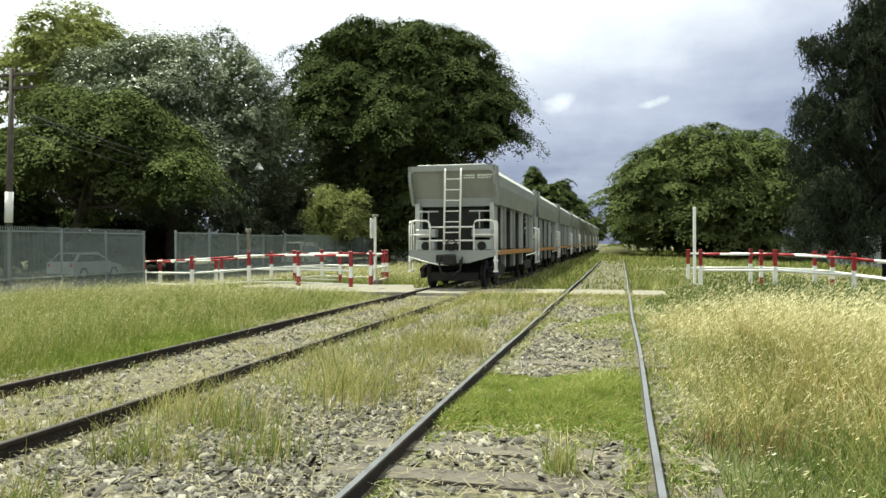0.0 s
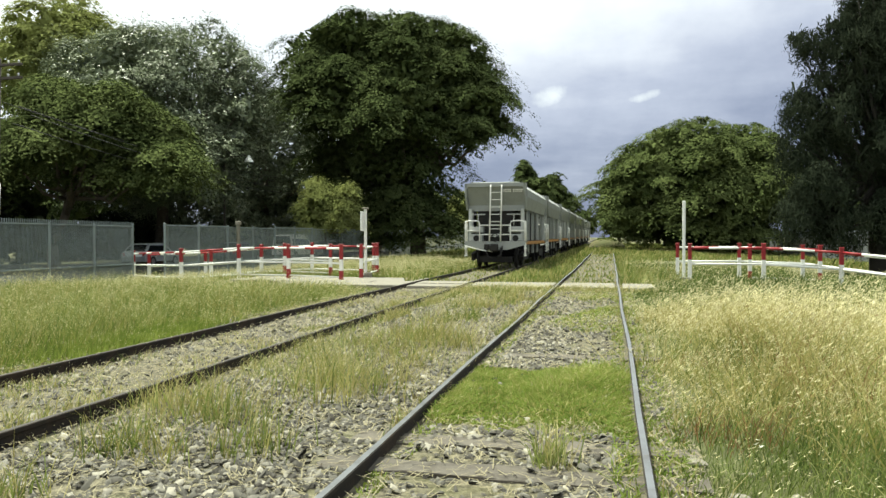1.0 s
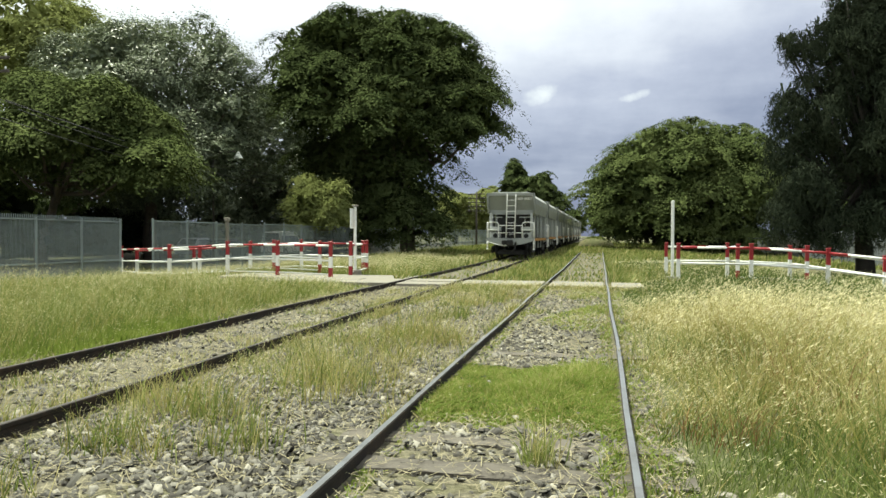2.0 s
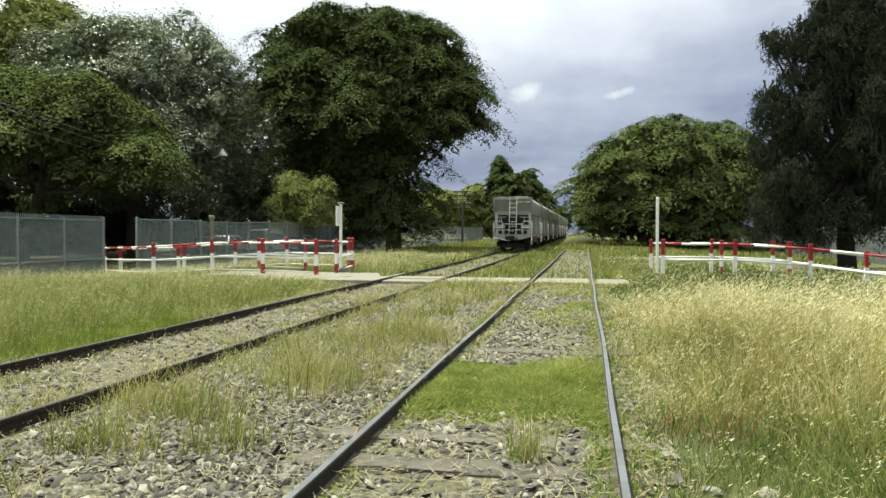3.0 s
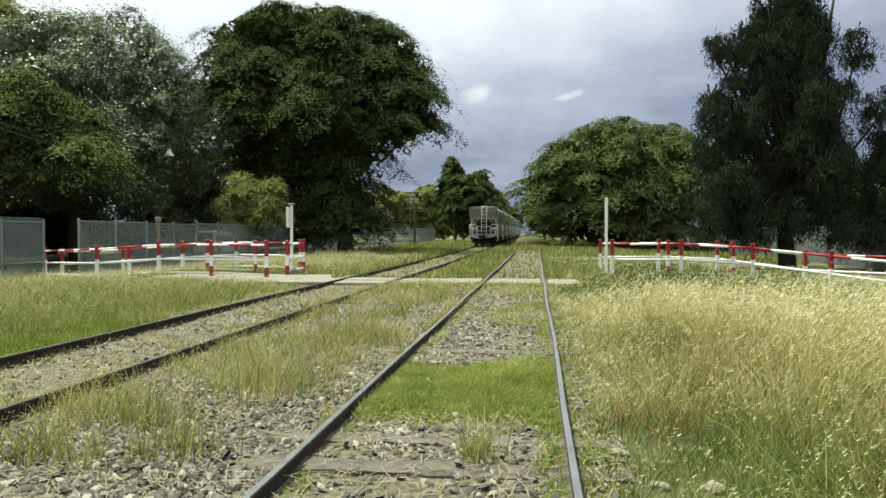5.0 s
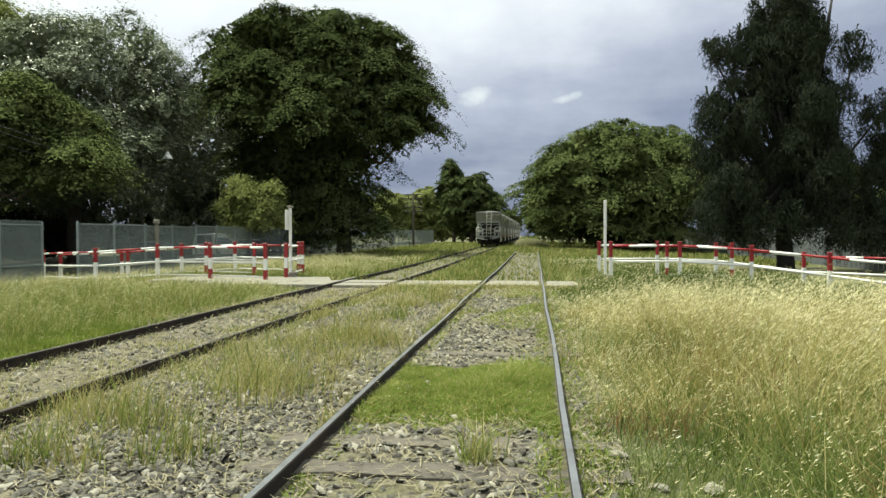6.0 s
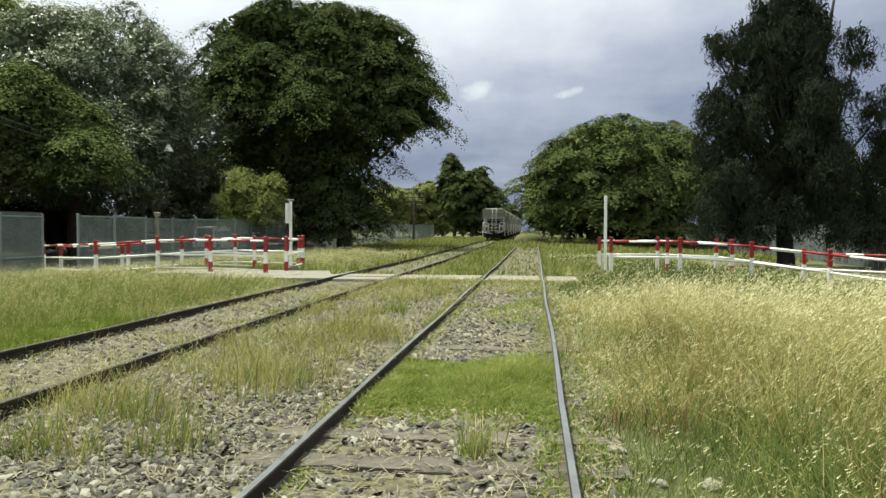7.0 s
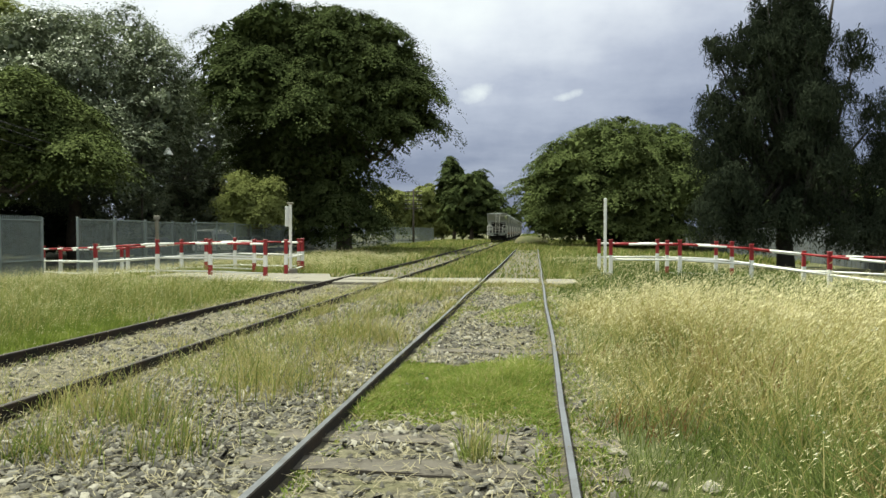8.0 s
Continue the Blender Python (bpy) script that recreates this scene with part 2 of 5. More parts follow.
def tube(bm, pts, r, n=8, mat=0, r2=None):
    """A round bar along a chain of points."""
    pts = [Vector(p) for p in pts]
    rings = []
    for i, p in enumerate(pts):
        d = (pts[min(i + 1, len(pts) - 1)] - pts[max(i - 1, 0)]).normalized()
        up = Vector((0, 0, 1)) if abs(d.z) < 0.9 else Vector((1, 0, 0))
        u = d.cross(up).normalized()
        v = d.cross(u)
        rr = r if r2 is None else r + (r2 - r) * i / (len(pts) - 1)
        rings.append([bm.verts.new(p + rr * (math.cos(2 * math.pi * k / n) * u + math.sin(2 * math.pi * k / n) * v)) for k in range(n)])
    for a, b in zip(rings, rings[1:]):
        for k in range(n):
            f = bm.faces.new((a[k], a[(k + 1) % n], b[(k + 1) % n], b[k]))
            f.material_index, f.smooth = mat, True
    for ring in (rings[0][::-1], rings[-1]):
        bm.faces.new(ring).material_index = mat
    return bm


def mesh_arrays(name, verts, quads, mats, mat_index=None):
    """A mesh from arrays of computed corners; quads of equal size."""
    me = bpy.data.meshes.new(name)
    nv, nf, k = len(verts), len(quads), quads.shape[1]
    me.vertices.add(nv)
    me.vertices.foreach_set("co", np.ascontiguousarray(verts, dtype=np.float32).ravel())
    me.loops.add(nf * k)
    me.loops.foreach_set("vertex_index", np.ascontiguousarray(quads, dtype=np.int32).ravel())
    me.polygons.add(nf)
    me.polygons.foreach_set("loop_start", np.arange(0, nf * k, k, dtype=np.int32))
    me.polygons.foreach_set("loop_total", np.full(nf, k, dtype=np.int32))
    for m in mats:
        me.materials.append(m)
    if mat_index is not None:
        me.polygons.foreach_set("material_index", np.ascontiguousarray(mat_index, dtype=np.int32))
    me.update(calc_edges=True)
    me.validate()
    return me


def rise(y):
    """The line climbs very gently beyond the crossing."""
    return 0.004 * np.maximum(0.0, np.minimum(np.asarray(y, float), 260.0) - 35.0)


def ground_z(x, y):
    x, y = np.asarray(x, float), np.asarray(y, float)
    left = np.clip((-12.0 - x) / 5.5, 0, 1)
    right = np.clip((x - 6.3) / 3.6, 0, 1)
    s = lambda t: t * t * (3 - 2 * t)
    fall = -0.36 * s(left) - 0.38 * s(right)
    lumps = 0.03 * np.sin(x * 1.7 + y * 0.6) * np.sin(y * 1.1 - x * 0.4) * np.clip(np.abs(x + 2) / 6, 0, 1)
    bed = np.clip((x + 6.6) / 0.5, 0, 1) * np.clip((1.5 - x) / 0.4, 0, 1)
    return fall + lumps + rise(y) + (0.03 - 0.02 * np.clip((-2.6 - x) / 0.5, 0, 1)) * bed

# ---- ground, tracks, crossing ----
TRACK_LEFT = -4.45     # centre of the other track
GAUGE_HALF = 0.873     # rail centres, broad gauge
RAIL_Z = 0.14


def build_ground():
    xs = np.unique(np.concatenate([np.linspace(-1500, -60, 12), np.linspace(-60, -20, 21), np.linspace(-20, 20, 101), np.linspace(20, 60, 21), np.linspace(60, 1500, 12)]))
    ys = np.unique(np.concatenate([np.linspace(-1500, -40, 10), np.linspace(-40, 0, 21), np.linspace(0, 40, 101), np.linspace(40, 300, 66), np.linspace(300, 3000, 12)]))
    X, Y = np.meshgrid(xs, ys, indexing="ij")
    v = np.stack([X, Y, ground_z(X, Y)], -1).reshape(-1, 3)
    n, m = len(xs), len(ys)
    i = (np.arange(n - 1)[:, None] * m + np.arange(m - 1)[None]).ravel()
    q = np.stack([i, i + m, i + m + 1, i + 1], -1)
    me = mesh_arrays("ground", v, q, [M_GROUND])
    me.polygons.foreach_set("use_smooth", np.ones(len(q), dtype=bool))
    ob = new("ground", me)
    tagged(ob, "uneven railway ground of soil and rough turf", "ground", kind="structure")


build_ground()

RAIL_PROFILE = [(-0.07, -0.14), (0.07, -0.14), (0.07, -0.128), (0.012, -0.105), (0.010, -0.036), (0.026, -0.028), (0.028, -0.005),
                (0.021, 0.0), (-0.021, 0.0), (-0.028, -0.005), (-0.026, -0.028), (-0.010, -0.036), (-0.012, -0.105), (-0.07, -0.128)]


def make_rail(parent, x0, y0, y1, top):
    """One rail, from y0 to y1, laid over the gentle rise."""
    bm = bmesh.new()
    ys = list(np.arange(y0, min(y1, 60), 2.0)) + list(np.arange(60, y1 + 1, 12.0))
    wob = lambda y: 0.012 * math.sin(y * 0.7 + x0) + 0.008 * math.sin(y * 0.23)
    rings = [[bm.verts.new((x0 + wob(y) + px, y, RAIL_Z + pz * 1.2 + float(rise(y)))) for px, pz in RAIL_PROFILE] for y in ys]
    n = len(RAIL_PROFILE)
    for a, b in zip(rings, rings[1:]):
        for k in range(n):
            bm.faces.new((a[k], a[(k + 1) % n], b[(k + 1) % n], b[k])).material_index = 1 if k == 7 else 0
    bm.faces.new(rings[0])
    return part("rail", bm, [M_RAIL, top], parent)


def make_track(name, cx, label, top, y0, y1, shown):
    tr = thing(name, label, "railway track", kind="structure")
    for s in (-1, 1):
        make_rail(tr, cx + s * GAUGE_HALF, y0, y1, top)
    rng = random.Random(int(abs(cx) * 10) + 5)
    meshes = []
    for k in range(4):
        bm = bmesh.new()
        box(bm, -1.22, 1.22, -0.125, 0.125, -0.12, 0.0, 0.012)
        bmesh.ops.subdivide_edges(bm, edges=[e for e in bm.edges if abs(e.verts[0].co.x - e.verts[1].co.x) > 1], cuts=7)
        for v in bm.verts:
            v.co += Vector((rng.uniform(-0.01, 0.01), rng.uniform(-0.015, 0.015), rng.uniform(-0.014, 0.006)))
        me = bpy.data.meshes.new("sleeper")
        bm.to_mesh(me)
        bm.free()
        me.materials.append(M_SLEEPER)
        meshes.append(me)
    y = 0.59
    while y < shown:
        sl = new("sleeper", meshes[rng.randrange(4)])
        sl.parent = tr
        sl.matrix_basis = pose(cx + rng.uniform(-0.05, 0.05), y, float(rise(y)) + (0.015 if cx == 0 else 0.0) + (0.042 if min(abs(y - 4.55), abs(y - 5.21), abs(y - 9.17)) < 0.05 and cx == 0 else rng.uniform(-0.03, 0.012)), 0, 0, rng.uniform(-1.5, 1.5))
        y += 0.66
    return tr


make_track("track_right", 0.0, "overgrown broad-gauge railway track with polished rails", M_RAILTOP, -6, 64, 40)
make_track("track_left", TRACK_LEFT, "rusty broad-gauge railway track in weedy ballast", M_RAILDULL, -6, 320, 40)


def build_crossing():
    cr = thing("pedestrian_crossing", "pale concrete pedestrian crossing laid level across both tracks", "crossing", kind="structure")
    rng = random.Random(3)
    spans = [(-9.6, TRACK_LEFT - 0.98), (TRACK_LEFT - 0.78, TRACK_LEFT + 0.78), (TRACK_LEFT + 0.98, -0.98), (-0.78, 0.78), (0.98, 1.9)]
    for a, b in spans:
        n = max(1, round((b - a) / 1.6))
        for k in range(n):
            for y0, y1 in ((20.9, 22.0), (22.03, 23.1)):
                bm = bmesh.new()
                x0, x1 = a + (b - a) * k / n + 0.012, a + (b - a) * (k + 1) / n - 0.012
                box(bm, x0, x1, y0, y1, -0.06, 0.115 + rng.uniform(-0.012, 0.012), 0.012)
                part("slab", bm, M_CONCRETE, cr)
    # the walk that leads away from the line between the railings
    bm = bmesh.new()
    box(bm, -12.2, -5.5, 23.14, 25.4, -0.2, 0.085, 0.02)
    part("approach_slab", bm, M_CONCRETE, cr)


build_crossing()


def build_ballast():
    """Loose stones: squashed, jagged eight-cornered lumps, thinning out with distance."""
    rs = np.random.RandomState(11)
    n = 28500
    y = 2.6 + 17.5 * rs.rand(n) ** 1.8
    x = rs.uniform(-6.3, 1.1, n)
    x = np.where(rs.rand(n) < 0.45, rs.uniform(-3.3, -0.95, n), x)
    x = np.where(rs.rand(n) < 0.18, rs.uniform(-0.8, 0.8, n), x)
    keep = np.ones(n, bool)
    # the green strip between the rails of the near track, and the rails themselves
    keep &= ~((np.abs(x) < 0.8) & (y > 5.6) & (y < 8.3) & (rs.rand(n) < 0.97))
    for r in (-0.873, 0.873, TRACK_LEFT - 0.873, TRACK_LEFT + 0.873):
        keep &= np.abs(x - r) > 0.1
    on_sleeper = (np.abs(((y - 0.59 + 0.33) % 0.66) - 0.33) < 0.12) & (np.abs(x) < 1.3)
    keep &= ~(on_sleeper & (rs.rand(n) < 0.8) & (np.minimum(np.abs(y - 4.55), np.minimum(np.abs(y - 5.21), np.abs(y - 9.17))) < 0.15))
    pat = np.sin(x * 2.1 + 1.3 * np.sin(y * 0.9)) * np.sin(y * 1.3 + x)
    keep &= rs.rand(n) < np.where(pat > 0.25, 0.35, 1.0)
    x, y = x[keep], y[keep]
    n = len(x)
    base = np.array([[-1, -1, -1], [1, -1, -1], [1, 1, -1], [-1, 1, -1], [-1, -1, 1], [1, -1, 1], [1, 1, 1], [-1, 1, 1]], float)
    base = base * np.where(base[:, 2:] > 0, 0.7, 1.0)
    s = rs.uniform(0.012, 0.034, (n, 1, 1)) * rs.uniform(0.5, 1.2, (n, 1, 3)) * np.array([1.25, 1.0, 0.55])
    v = base[None] * s * rs.uniform(0.35, 1.35, (n, 8, 3))
    a, t = rs.rand(n) * 6.28, rs.uniform(-0.9, 0.9, n)
    c, si = np.cos(a)[:, None], np.sin(a)[:, None]
    v[..., 2] += v[..., 0] * t[:, None]
    vx, vy = v[..., 0] * c - v[..., 1] * si, v[..., 0] * si + v[..., 1] * c
    v = np.stack([vx + x[:, None], vy + y[:, None], v[..., 2] + (ground_z(x, y) + rs.uniform(0.0, 0.025, n))[:, None]], -1).reshape(-1, 3)
    q = np.array([[4, 5, 6, 7], [0, 1, 5, 4], [1, 2, 6, 5], [2, 3, 7, 6], [3, 0, 4, 7]])
    q = (q[None] + 8 * np.arange(n)[:, None, None]).reshape(-1, 4)
    tagged(new("ballast", mesh_arrays("ballast", v, q, [M_STONE])), "loose grey and white crushed stone ballast", "gravel", kind="stuff")


build_ballast()

# ---- the train ----
WAGON_PITCH = 12.2
TRAIN = [  # seconds, y of the rear end of the last wagon
    (0.0, 22.3), (0.5, 27.6), (1.0, 33.0), (2.5, 47.5), (3.0, 52.5), (3.5, 57.5), (4.0, 62.3), (4.5, 67.2), (6.0, 81.5), (6.5, 86.3), (7.0, 91.0), (7.5, 95.8), (8.0, 100.5)]
HALF = [(1.08, 3.82), (1.40, 3.54), (1.40, 3.22), (1.27, 2.66)]   # half outline of the hopper, from the rail top


def skin(bm, rings, mat=0):
    """Join equal outlines of corners by faces; the ends are closed."""
    vs = [[bm.verts.new(p) for p in r] for r in rings]
    n = len(vs[0])
    for a, b in zip(vs, vs[1:]):
        for k in range(n):
            bm.faces.new((a[k], a[(k + 1) % n], b[(k + 1) % n], b[k])).material_index = mat
    bm.faces.new(vs[0][::-1])
    bm.faces.new(vs[-1])
    return bm


def outline(y, grow=0.0):
    right = [(x + grow, z) for x, z in HALF]
    return [(x, y, z) for x, z in right] + [(-x, y, z) for x, z in right[::-1]]


def make_bogie(wagon, y):
    bg = part("bogie_frame", bogie_mesh(), M_BLACK, wagon)
    bg.location = (0, y, 0)
    sets = []
    for dy in (-0.9, 0.9):
        bm = bmesh.new()
        tube(bm, [(-0.95, 0, 0), (0.95, 0, 0)], 0.075, 10)
        for s in (-1, 1):
            tube(bm, [(s * 0.80, 0, 0), (s * 0.845, 0, 0)], 0.47, 24)
            tube(bm, [(s * 0.845, 0, 0), (s * 0.935, 0, 0)], 0.44, 24)
            tube(bm, [(s * 0.93, 0, 0), (s * 0.965, 0, 0)], 0.15, 12)
        w = part("wheelset", bm, M_BLACK, wagon)
        w.location = (0, y + dy, 0.44)
        sets.append(w)
    return sets


def bogie_mesh():
    bm = bmesh.new()
    for s in (-1, 1):
        prof = [(-1.25, 0.52), (-0.65, 0.34), (0.65, 0.34), (1.25, 0.52), (1.25, 0.62), (0.7, 0.72), (-0.7, 0.72), (-1.25, 0.62)]
        rings = [[(x, y, z) for y, z in prof] for x in (s * 1.06, s * 1.2)]
        skin(bm, rings)
        for dy in (-0.9, 0.9):
            box(bm, s * 1.04 - 0.1, s * 1.04 + 0.16 * s, dy - 0.15, dy + 0.15, 0.32, 0.6, 0.03)
        for dy in (-0.2, 0, 0.2):
            tube(bm, [(s * 1.13, dy, 0.4), (s * 1.13, dy, 0.66)], 0.07, 8)
    box(bm, -1.15, 1.15, -0.2, 0.2, 0.5, 0.78, 0.03)
    for dy in (-1.42, -0.42, 0.42, 1.42):
        box(bm, -0.76, 0.76, dy - 0.05, dy + 0.05, 0.22, 0.50, 0.02)
    # added black block that keeps the space between the wheels dark
    box(bm, -0.55, 0.55, -0.42, 0.42, 0.30, 0.56, 0.03)
    return bm


def make_wagon():
    w = thing("hopper_wagon", "grey grain hopper wagon with white end railings, rolling away", "wagon", group="wagons of the train")
    L = WAGON_PITCH - 0.75
    # trough with bevelled, inward sloping ends
    bm = bmesh.new()
    skin(bm, [outline(0.55), outline(L - 0.55)])
    part("hopper_body", bm, M_GREY, w)
    # shoulders and lid, their sunlit brightness put into a paler grey
    for s in (-1, 1):
        bm = bmesh.new()
        a, b, t = Vector((s * 1.085, 0, 3.835)), Vector((s * 1.412, 0, 3.54)), 0.02
        rings = [[(a.x, y, a.z), (b.x, y, b.z), (b.x - s * 0.05, y, b.z), (a.x - s * 0.05, y, a.z)] for y in (0.02, L - 0.02)]
        skin(bm, rings)
        part("roof_shoulder", bm, M_GREYLIGHT, w, "grey roof shoulder with sunlight put into its paler colour")
    bm = bmesh.new()
    box(bm, -1.09, 1.09, 0.02, L - 0.02, 3.80, 3.86, 0.01)
    for k in range(6):
        box(bm, -0.35, 0.35, 1.2 + k * 1.6, 2.2 + k * 1.6, 3.86, 3.93, 0.02)
    part("roof", bm, M_GREYLIGHT, w)
    # hooded ends: a header over a sheet that slopes inwards, and cheeks at the sides
    for flip in (0, 1):
        Y = (lambda y: y) if not flip else (lambda y: L - y)
        bm = bmesh.new()
        skin(bm, [[(x, Y(0.0), 3.82), (x, Y(0.0), 3.66), (x, Y(0.05), 3.66), (x, Y(0.05), 3.82)] for x in (-1.36, 1.36)])
        skin(bm, [[(x, Y(0.05), 3.70), (x, Y(0.62), 2.72), (x, Y(0.66), 2.72), (x, Y(0.10), 3.72)] for x in (-1.30, 1.30)])
        skin(bm, [[(x, Y(0.54), 2.74), (x, Y(0.54), 2.58), (x, Y(0.64), 2.58), (x, Y(0.64), 2.74)] for x in (-1.24, 1.24)])
        for x in (-0.42, 0.42):
            skin(bm, [[(x + d, Y(0.035), 3.68), (x + d, Y(0.60), 2.74), (x + d, Y(0.63), 2.74), (x + d, Y(0.06), 3.70)] for d in (-0.012, 0.012)])
        part("end_sheet", bm, M_GREY, w)
        for s in (-1, 1):
            bm = bmesh.new()
            prof = [(0.0, 3.82), (0.0, 3.50), (0.05, 3.22), (0.42, 2.62), (0.66, 2.62), (0.66, 3.82)]
            skin(bm, [[(x, Y(y), z) for y, z in prof] for x in (s * 1.30, s * 1.385)])
            part("end_cheek", bm, M_GREY, w)
            bm = bmesh.new()
            box(bm, s * 1.14, s * 1.27, min(Y(0.42), Y(0.60)), max(Y(0.42), Y(0.60)), 1.18, 2.68, 0.01)
            part("corner_post", bm, M_GREYLIGHT, w)
    # lower side: upright ribs with recessed panels and the slanted hopper chutes behind
    for s in (-1, 1):
        for k in range(9):
            y0 = 0.62 + k * (L - 1.24) / 9
            y1 = 0.62 + (k + 1) * (L - 1.24) / 9
            bm = bmesh.new()
            if k in (0, 2, 4, 6, 8):
                box(bm, s * 1.17, s * 1.15, y0 + 0.03, y1 - (0.03 if k in (0, 8) else 0.42), 1.24, 2.66)
            else:
                box(bm, s * 1.17, s * 1.15, y0 + 0.62, y1 - 0.03, 1.24, 2.66)
            part("side_panel", bm, M_GREY, w)
            if k % 2:
                continue
            bm = bmesh.new()
            box(bm, s * 1.10, s * 1.265, y0 - 0.035, y0 + 0.035, 1.2, 2.67, 0.008)
            part("side_rib", bm, M_GREYLIGHT if k % 3 == 0 else M_GREY, w)
        bm = bmesh.new()
        box(bm, s * 1.22, s * 1.30, 0.05, L - 0.05, 1.03, 1.19, 0.01)
        part("side_sill", bm, M_ORANGE, w, "rust-orange painted side sill")
        for k in range(7):
            bm = bmesh.new()
            y0 = 1.9 + k * 1.15
            box(bm, s * 1.02, s * 1.2, y0, y0 + 0.28, 0.55, 1.04, 0.03)
            part("chute_bracket", bm, M_GREY if k % 2 else M_BLACK, w)
    for k in range(3):
        bm = bmesh.new()
        yc = L / 2 + (k - 1) * 2.3
        skin(bm, [[(sx * hx, yc + sy * hy, z) for sx, sy in ((-1, -1), (1, -1), (1, 1), (-1, 1))] for hx, hy, z in ((1.1, 1.1, 1.25), (0.5, 0.4, 0.42))])
        part("discharge_chute", bm, M_BLACK, w)
    # solid black block paints the shade within the open hopper frame
    bm = bmesh.new()
    box(bm, -0.9, 0.9, 0.68, L - 0.68, 1.2, 2.7)
    part("inner_hopper", bm, M_BLACK, w)
    bm = bmesh.new()
    box(bm, -0.3, 0.3, 0.1, L - 0.1, 0.72, 1.08, 0.02)
    part("centre_sill", bm, M_BLACK, w)
    # end platforms with railings, ladder, brake gear and coupler
    for flip in (0, 1):
        m = Matrix.Identity(4) if not flip else Matrix.Translation((0, L, 0)) @ Matrix.Rotation(math.pi, 4, "Z")
        bm = bmesh.new()
        prof = [(-1.38, 1.20), (1.38, 1.20), (1.38, 1.03), (0.55, 0.80), (-0.55, 0.80), (-1.38, 1.03)]
        skin(bm, [[m @ Vector((x, y, z)) for x, z in prof] for y in (0.0, 0.07)])
        box(bm, -1.38, 1.38, 0.07, 0.9, 1.13, 1.195, 0, 0, m)
        part("end_beam", bm, M_GREY, w)
        for s in (-1, 1):
            bm = bmesh.new()
            xa, xb = s * 1.36, s * 0.70
            arch = [(xa, 0.03, 1.18), (xa, 0.03, 1.98), (xa - s * 0.03, 0.03, 2.07), (xa - s * 0.12, 0.03, 2.12), (xb + s * 0.12, 0.03, 2.12), (xb + s * 0.03, 0.03, 2.07), (xb, 0.03, 1.98), (xb, 0.03, 1.18)]
            tube(bm, [m @ Vector(p) for p in arch], 0.028, 8)
            tube(bm, [m @ Vector(p) for p in ((xa, 0.03, 1.68), (xb, 0.03, 1.68))], 0.024, 6)
            tube(bm, [m @ Vector(p) for p in ((xa, 0.03, 1.20), (xa, 0.03, 0.52))], 0.03, 6)
            side = [(xa, 0.5, 1.18), (xa, 0.5, 1.98), (xa, 0.42, 2.08), (xa, 0.12, 2.1), (xa, 0.03, 2.04)]
            tube(bm, [m @ Vector(p) for p in side], 0.026, 8)
            tube(bm, [m @ Vector(p) for p in ((xa, 0.25, 1.2), (xa, 0.25, 2.08))], 0.02, 6)
            part("platform_railing", bm, M_WHITE, w, "white tubular platform railing")
            bm = bmesh.new()
            for z in (0.52, 0.85):
                box(bm, s * 1.36 - 0.05, s * 1.36 + 0.05, 0.0, 0.38, z, z + 0.05, 0, 0, m)
            tube(bm, [m @ Vector(p) for p in ((s * 1.36, 0.36, 1.2), (s * 1.36, 0.36, 0.52))], 0.025, 6)
            part("step", bm, M_WHITE, w)
            bm = bmesh.new()
            box(bm, s * 0.92 - 0.3, s * 0.92 + 0.3, 0.30, 0.7, 1.2, 1.52, 0.03, 0, m)
            box(bm, s * 0.90 - 0.32, s * 0.90 + 0.32, 0.26, 0.7, 1.60, 1.86, 0.03, 0, m)
            part("brake_box", bm, M_GREYLIGHT, w)
            bm = bmesh.new()
            tube(bm, [m @ Vector(p) for p in ((s * 0.9, 0.255, 1.33), (s * 0.9, 0.30, 1.33))], 0.14, 16)
            part("brake_cylinder", bm, M_BLACK, w)
            bm = bmesh.new()
            tube(bm, [m @ Vector(p) for p in ((s * 0.82, 0.34, 1.9), (s * 0.82, 0.34, 2.42))], 0.022, 6)
            tube(bm, [m @ Vector(p) for p in ((s * 0.82 - 0.32, 0.34, 2.42), (s * 0.82 + 0.32, 0.34, 2.42))], 0.028, 6)
            part("brake_handle", bm, M_GREYLIGHT, w)
        bm = bmesh.new()
        for z in (1.92, 1.50):
            tube(bm, [m @ Vector(p) for p in ((-0.70, 0.03, z), (0.70, 0.03, z))], 0.026, 8)
        part("centre_rail", bm, M_WHITE, w)
        bm = bmesh.new()
        for x, xt in ((-0.24, -0.18), (0.26, 0.32)):
            tube(bm, [m @ Vector(p) for p in ((x, -0.02, 1.2), (xt, -0.06, 3.60), (xt, 0.0, 3.72))], 0.032, 8)
        for k in range(7):
            z = 1.42 + k * 0.33
            tube(bm, [m @ Vector(p) for p in ((-0.22, -0.03, z), (0.28, -0.03, z))], 0.02, 6)
        part("ladder", bm, M_WHITE, w, "white end ladder")
        bm = bmesh.new()
        box(bm, -0.14, 0.14, -0.2, 0.2, 0.78, 1.04, 0.03, 0, m)
        box(bm, -0.19, 0.19, -0.372, -0.12, 0.74, 1.08, 0.05, 0, m)
        tube(bm, [m @ Vector(p) for p in ((0.28, -0.02, 0.9), (0.32, -0.18, 0.6), (0.2, -0.3, 0.5))], 0.035, 8)
        box(bm, -0.5, -0.22, -0.04, 0.12, 0.82, 1.06, 0.03, 0, m)
        part("coupler", bm, M_BLACK, w)
        bm = bmesh.new()
        ring = [m @ Vector((0.02 + 0.17 * math.cos(a), -0.09, 1.36 + 0.17 * math.sin(a))) for a in [k * math.pi / 8 for k in range(17)]]
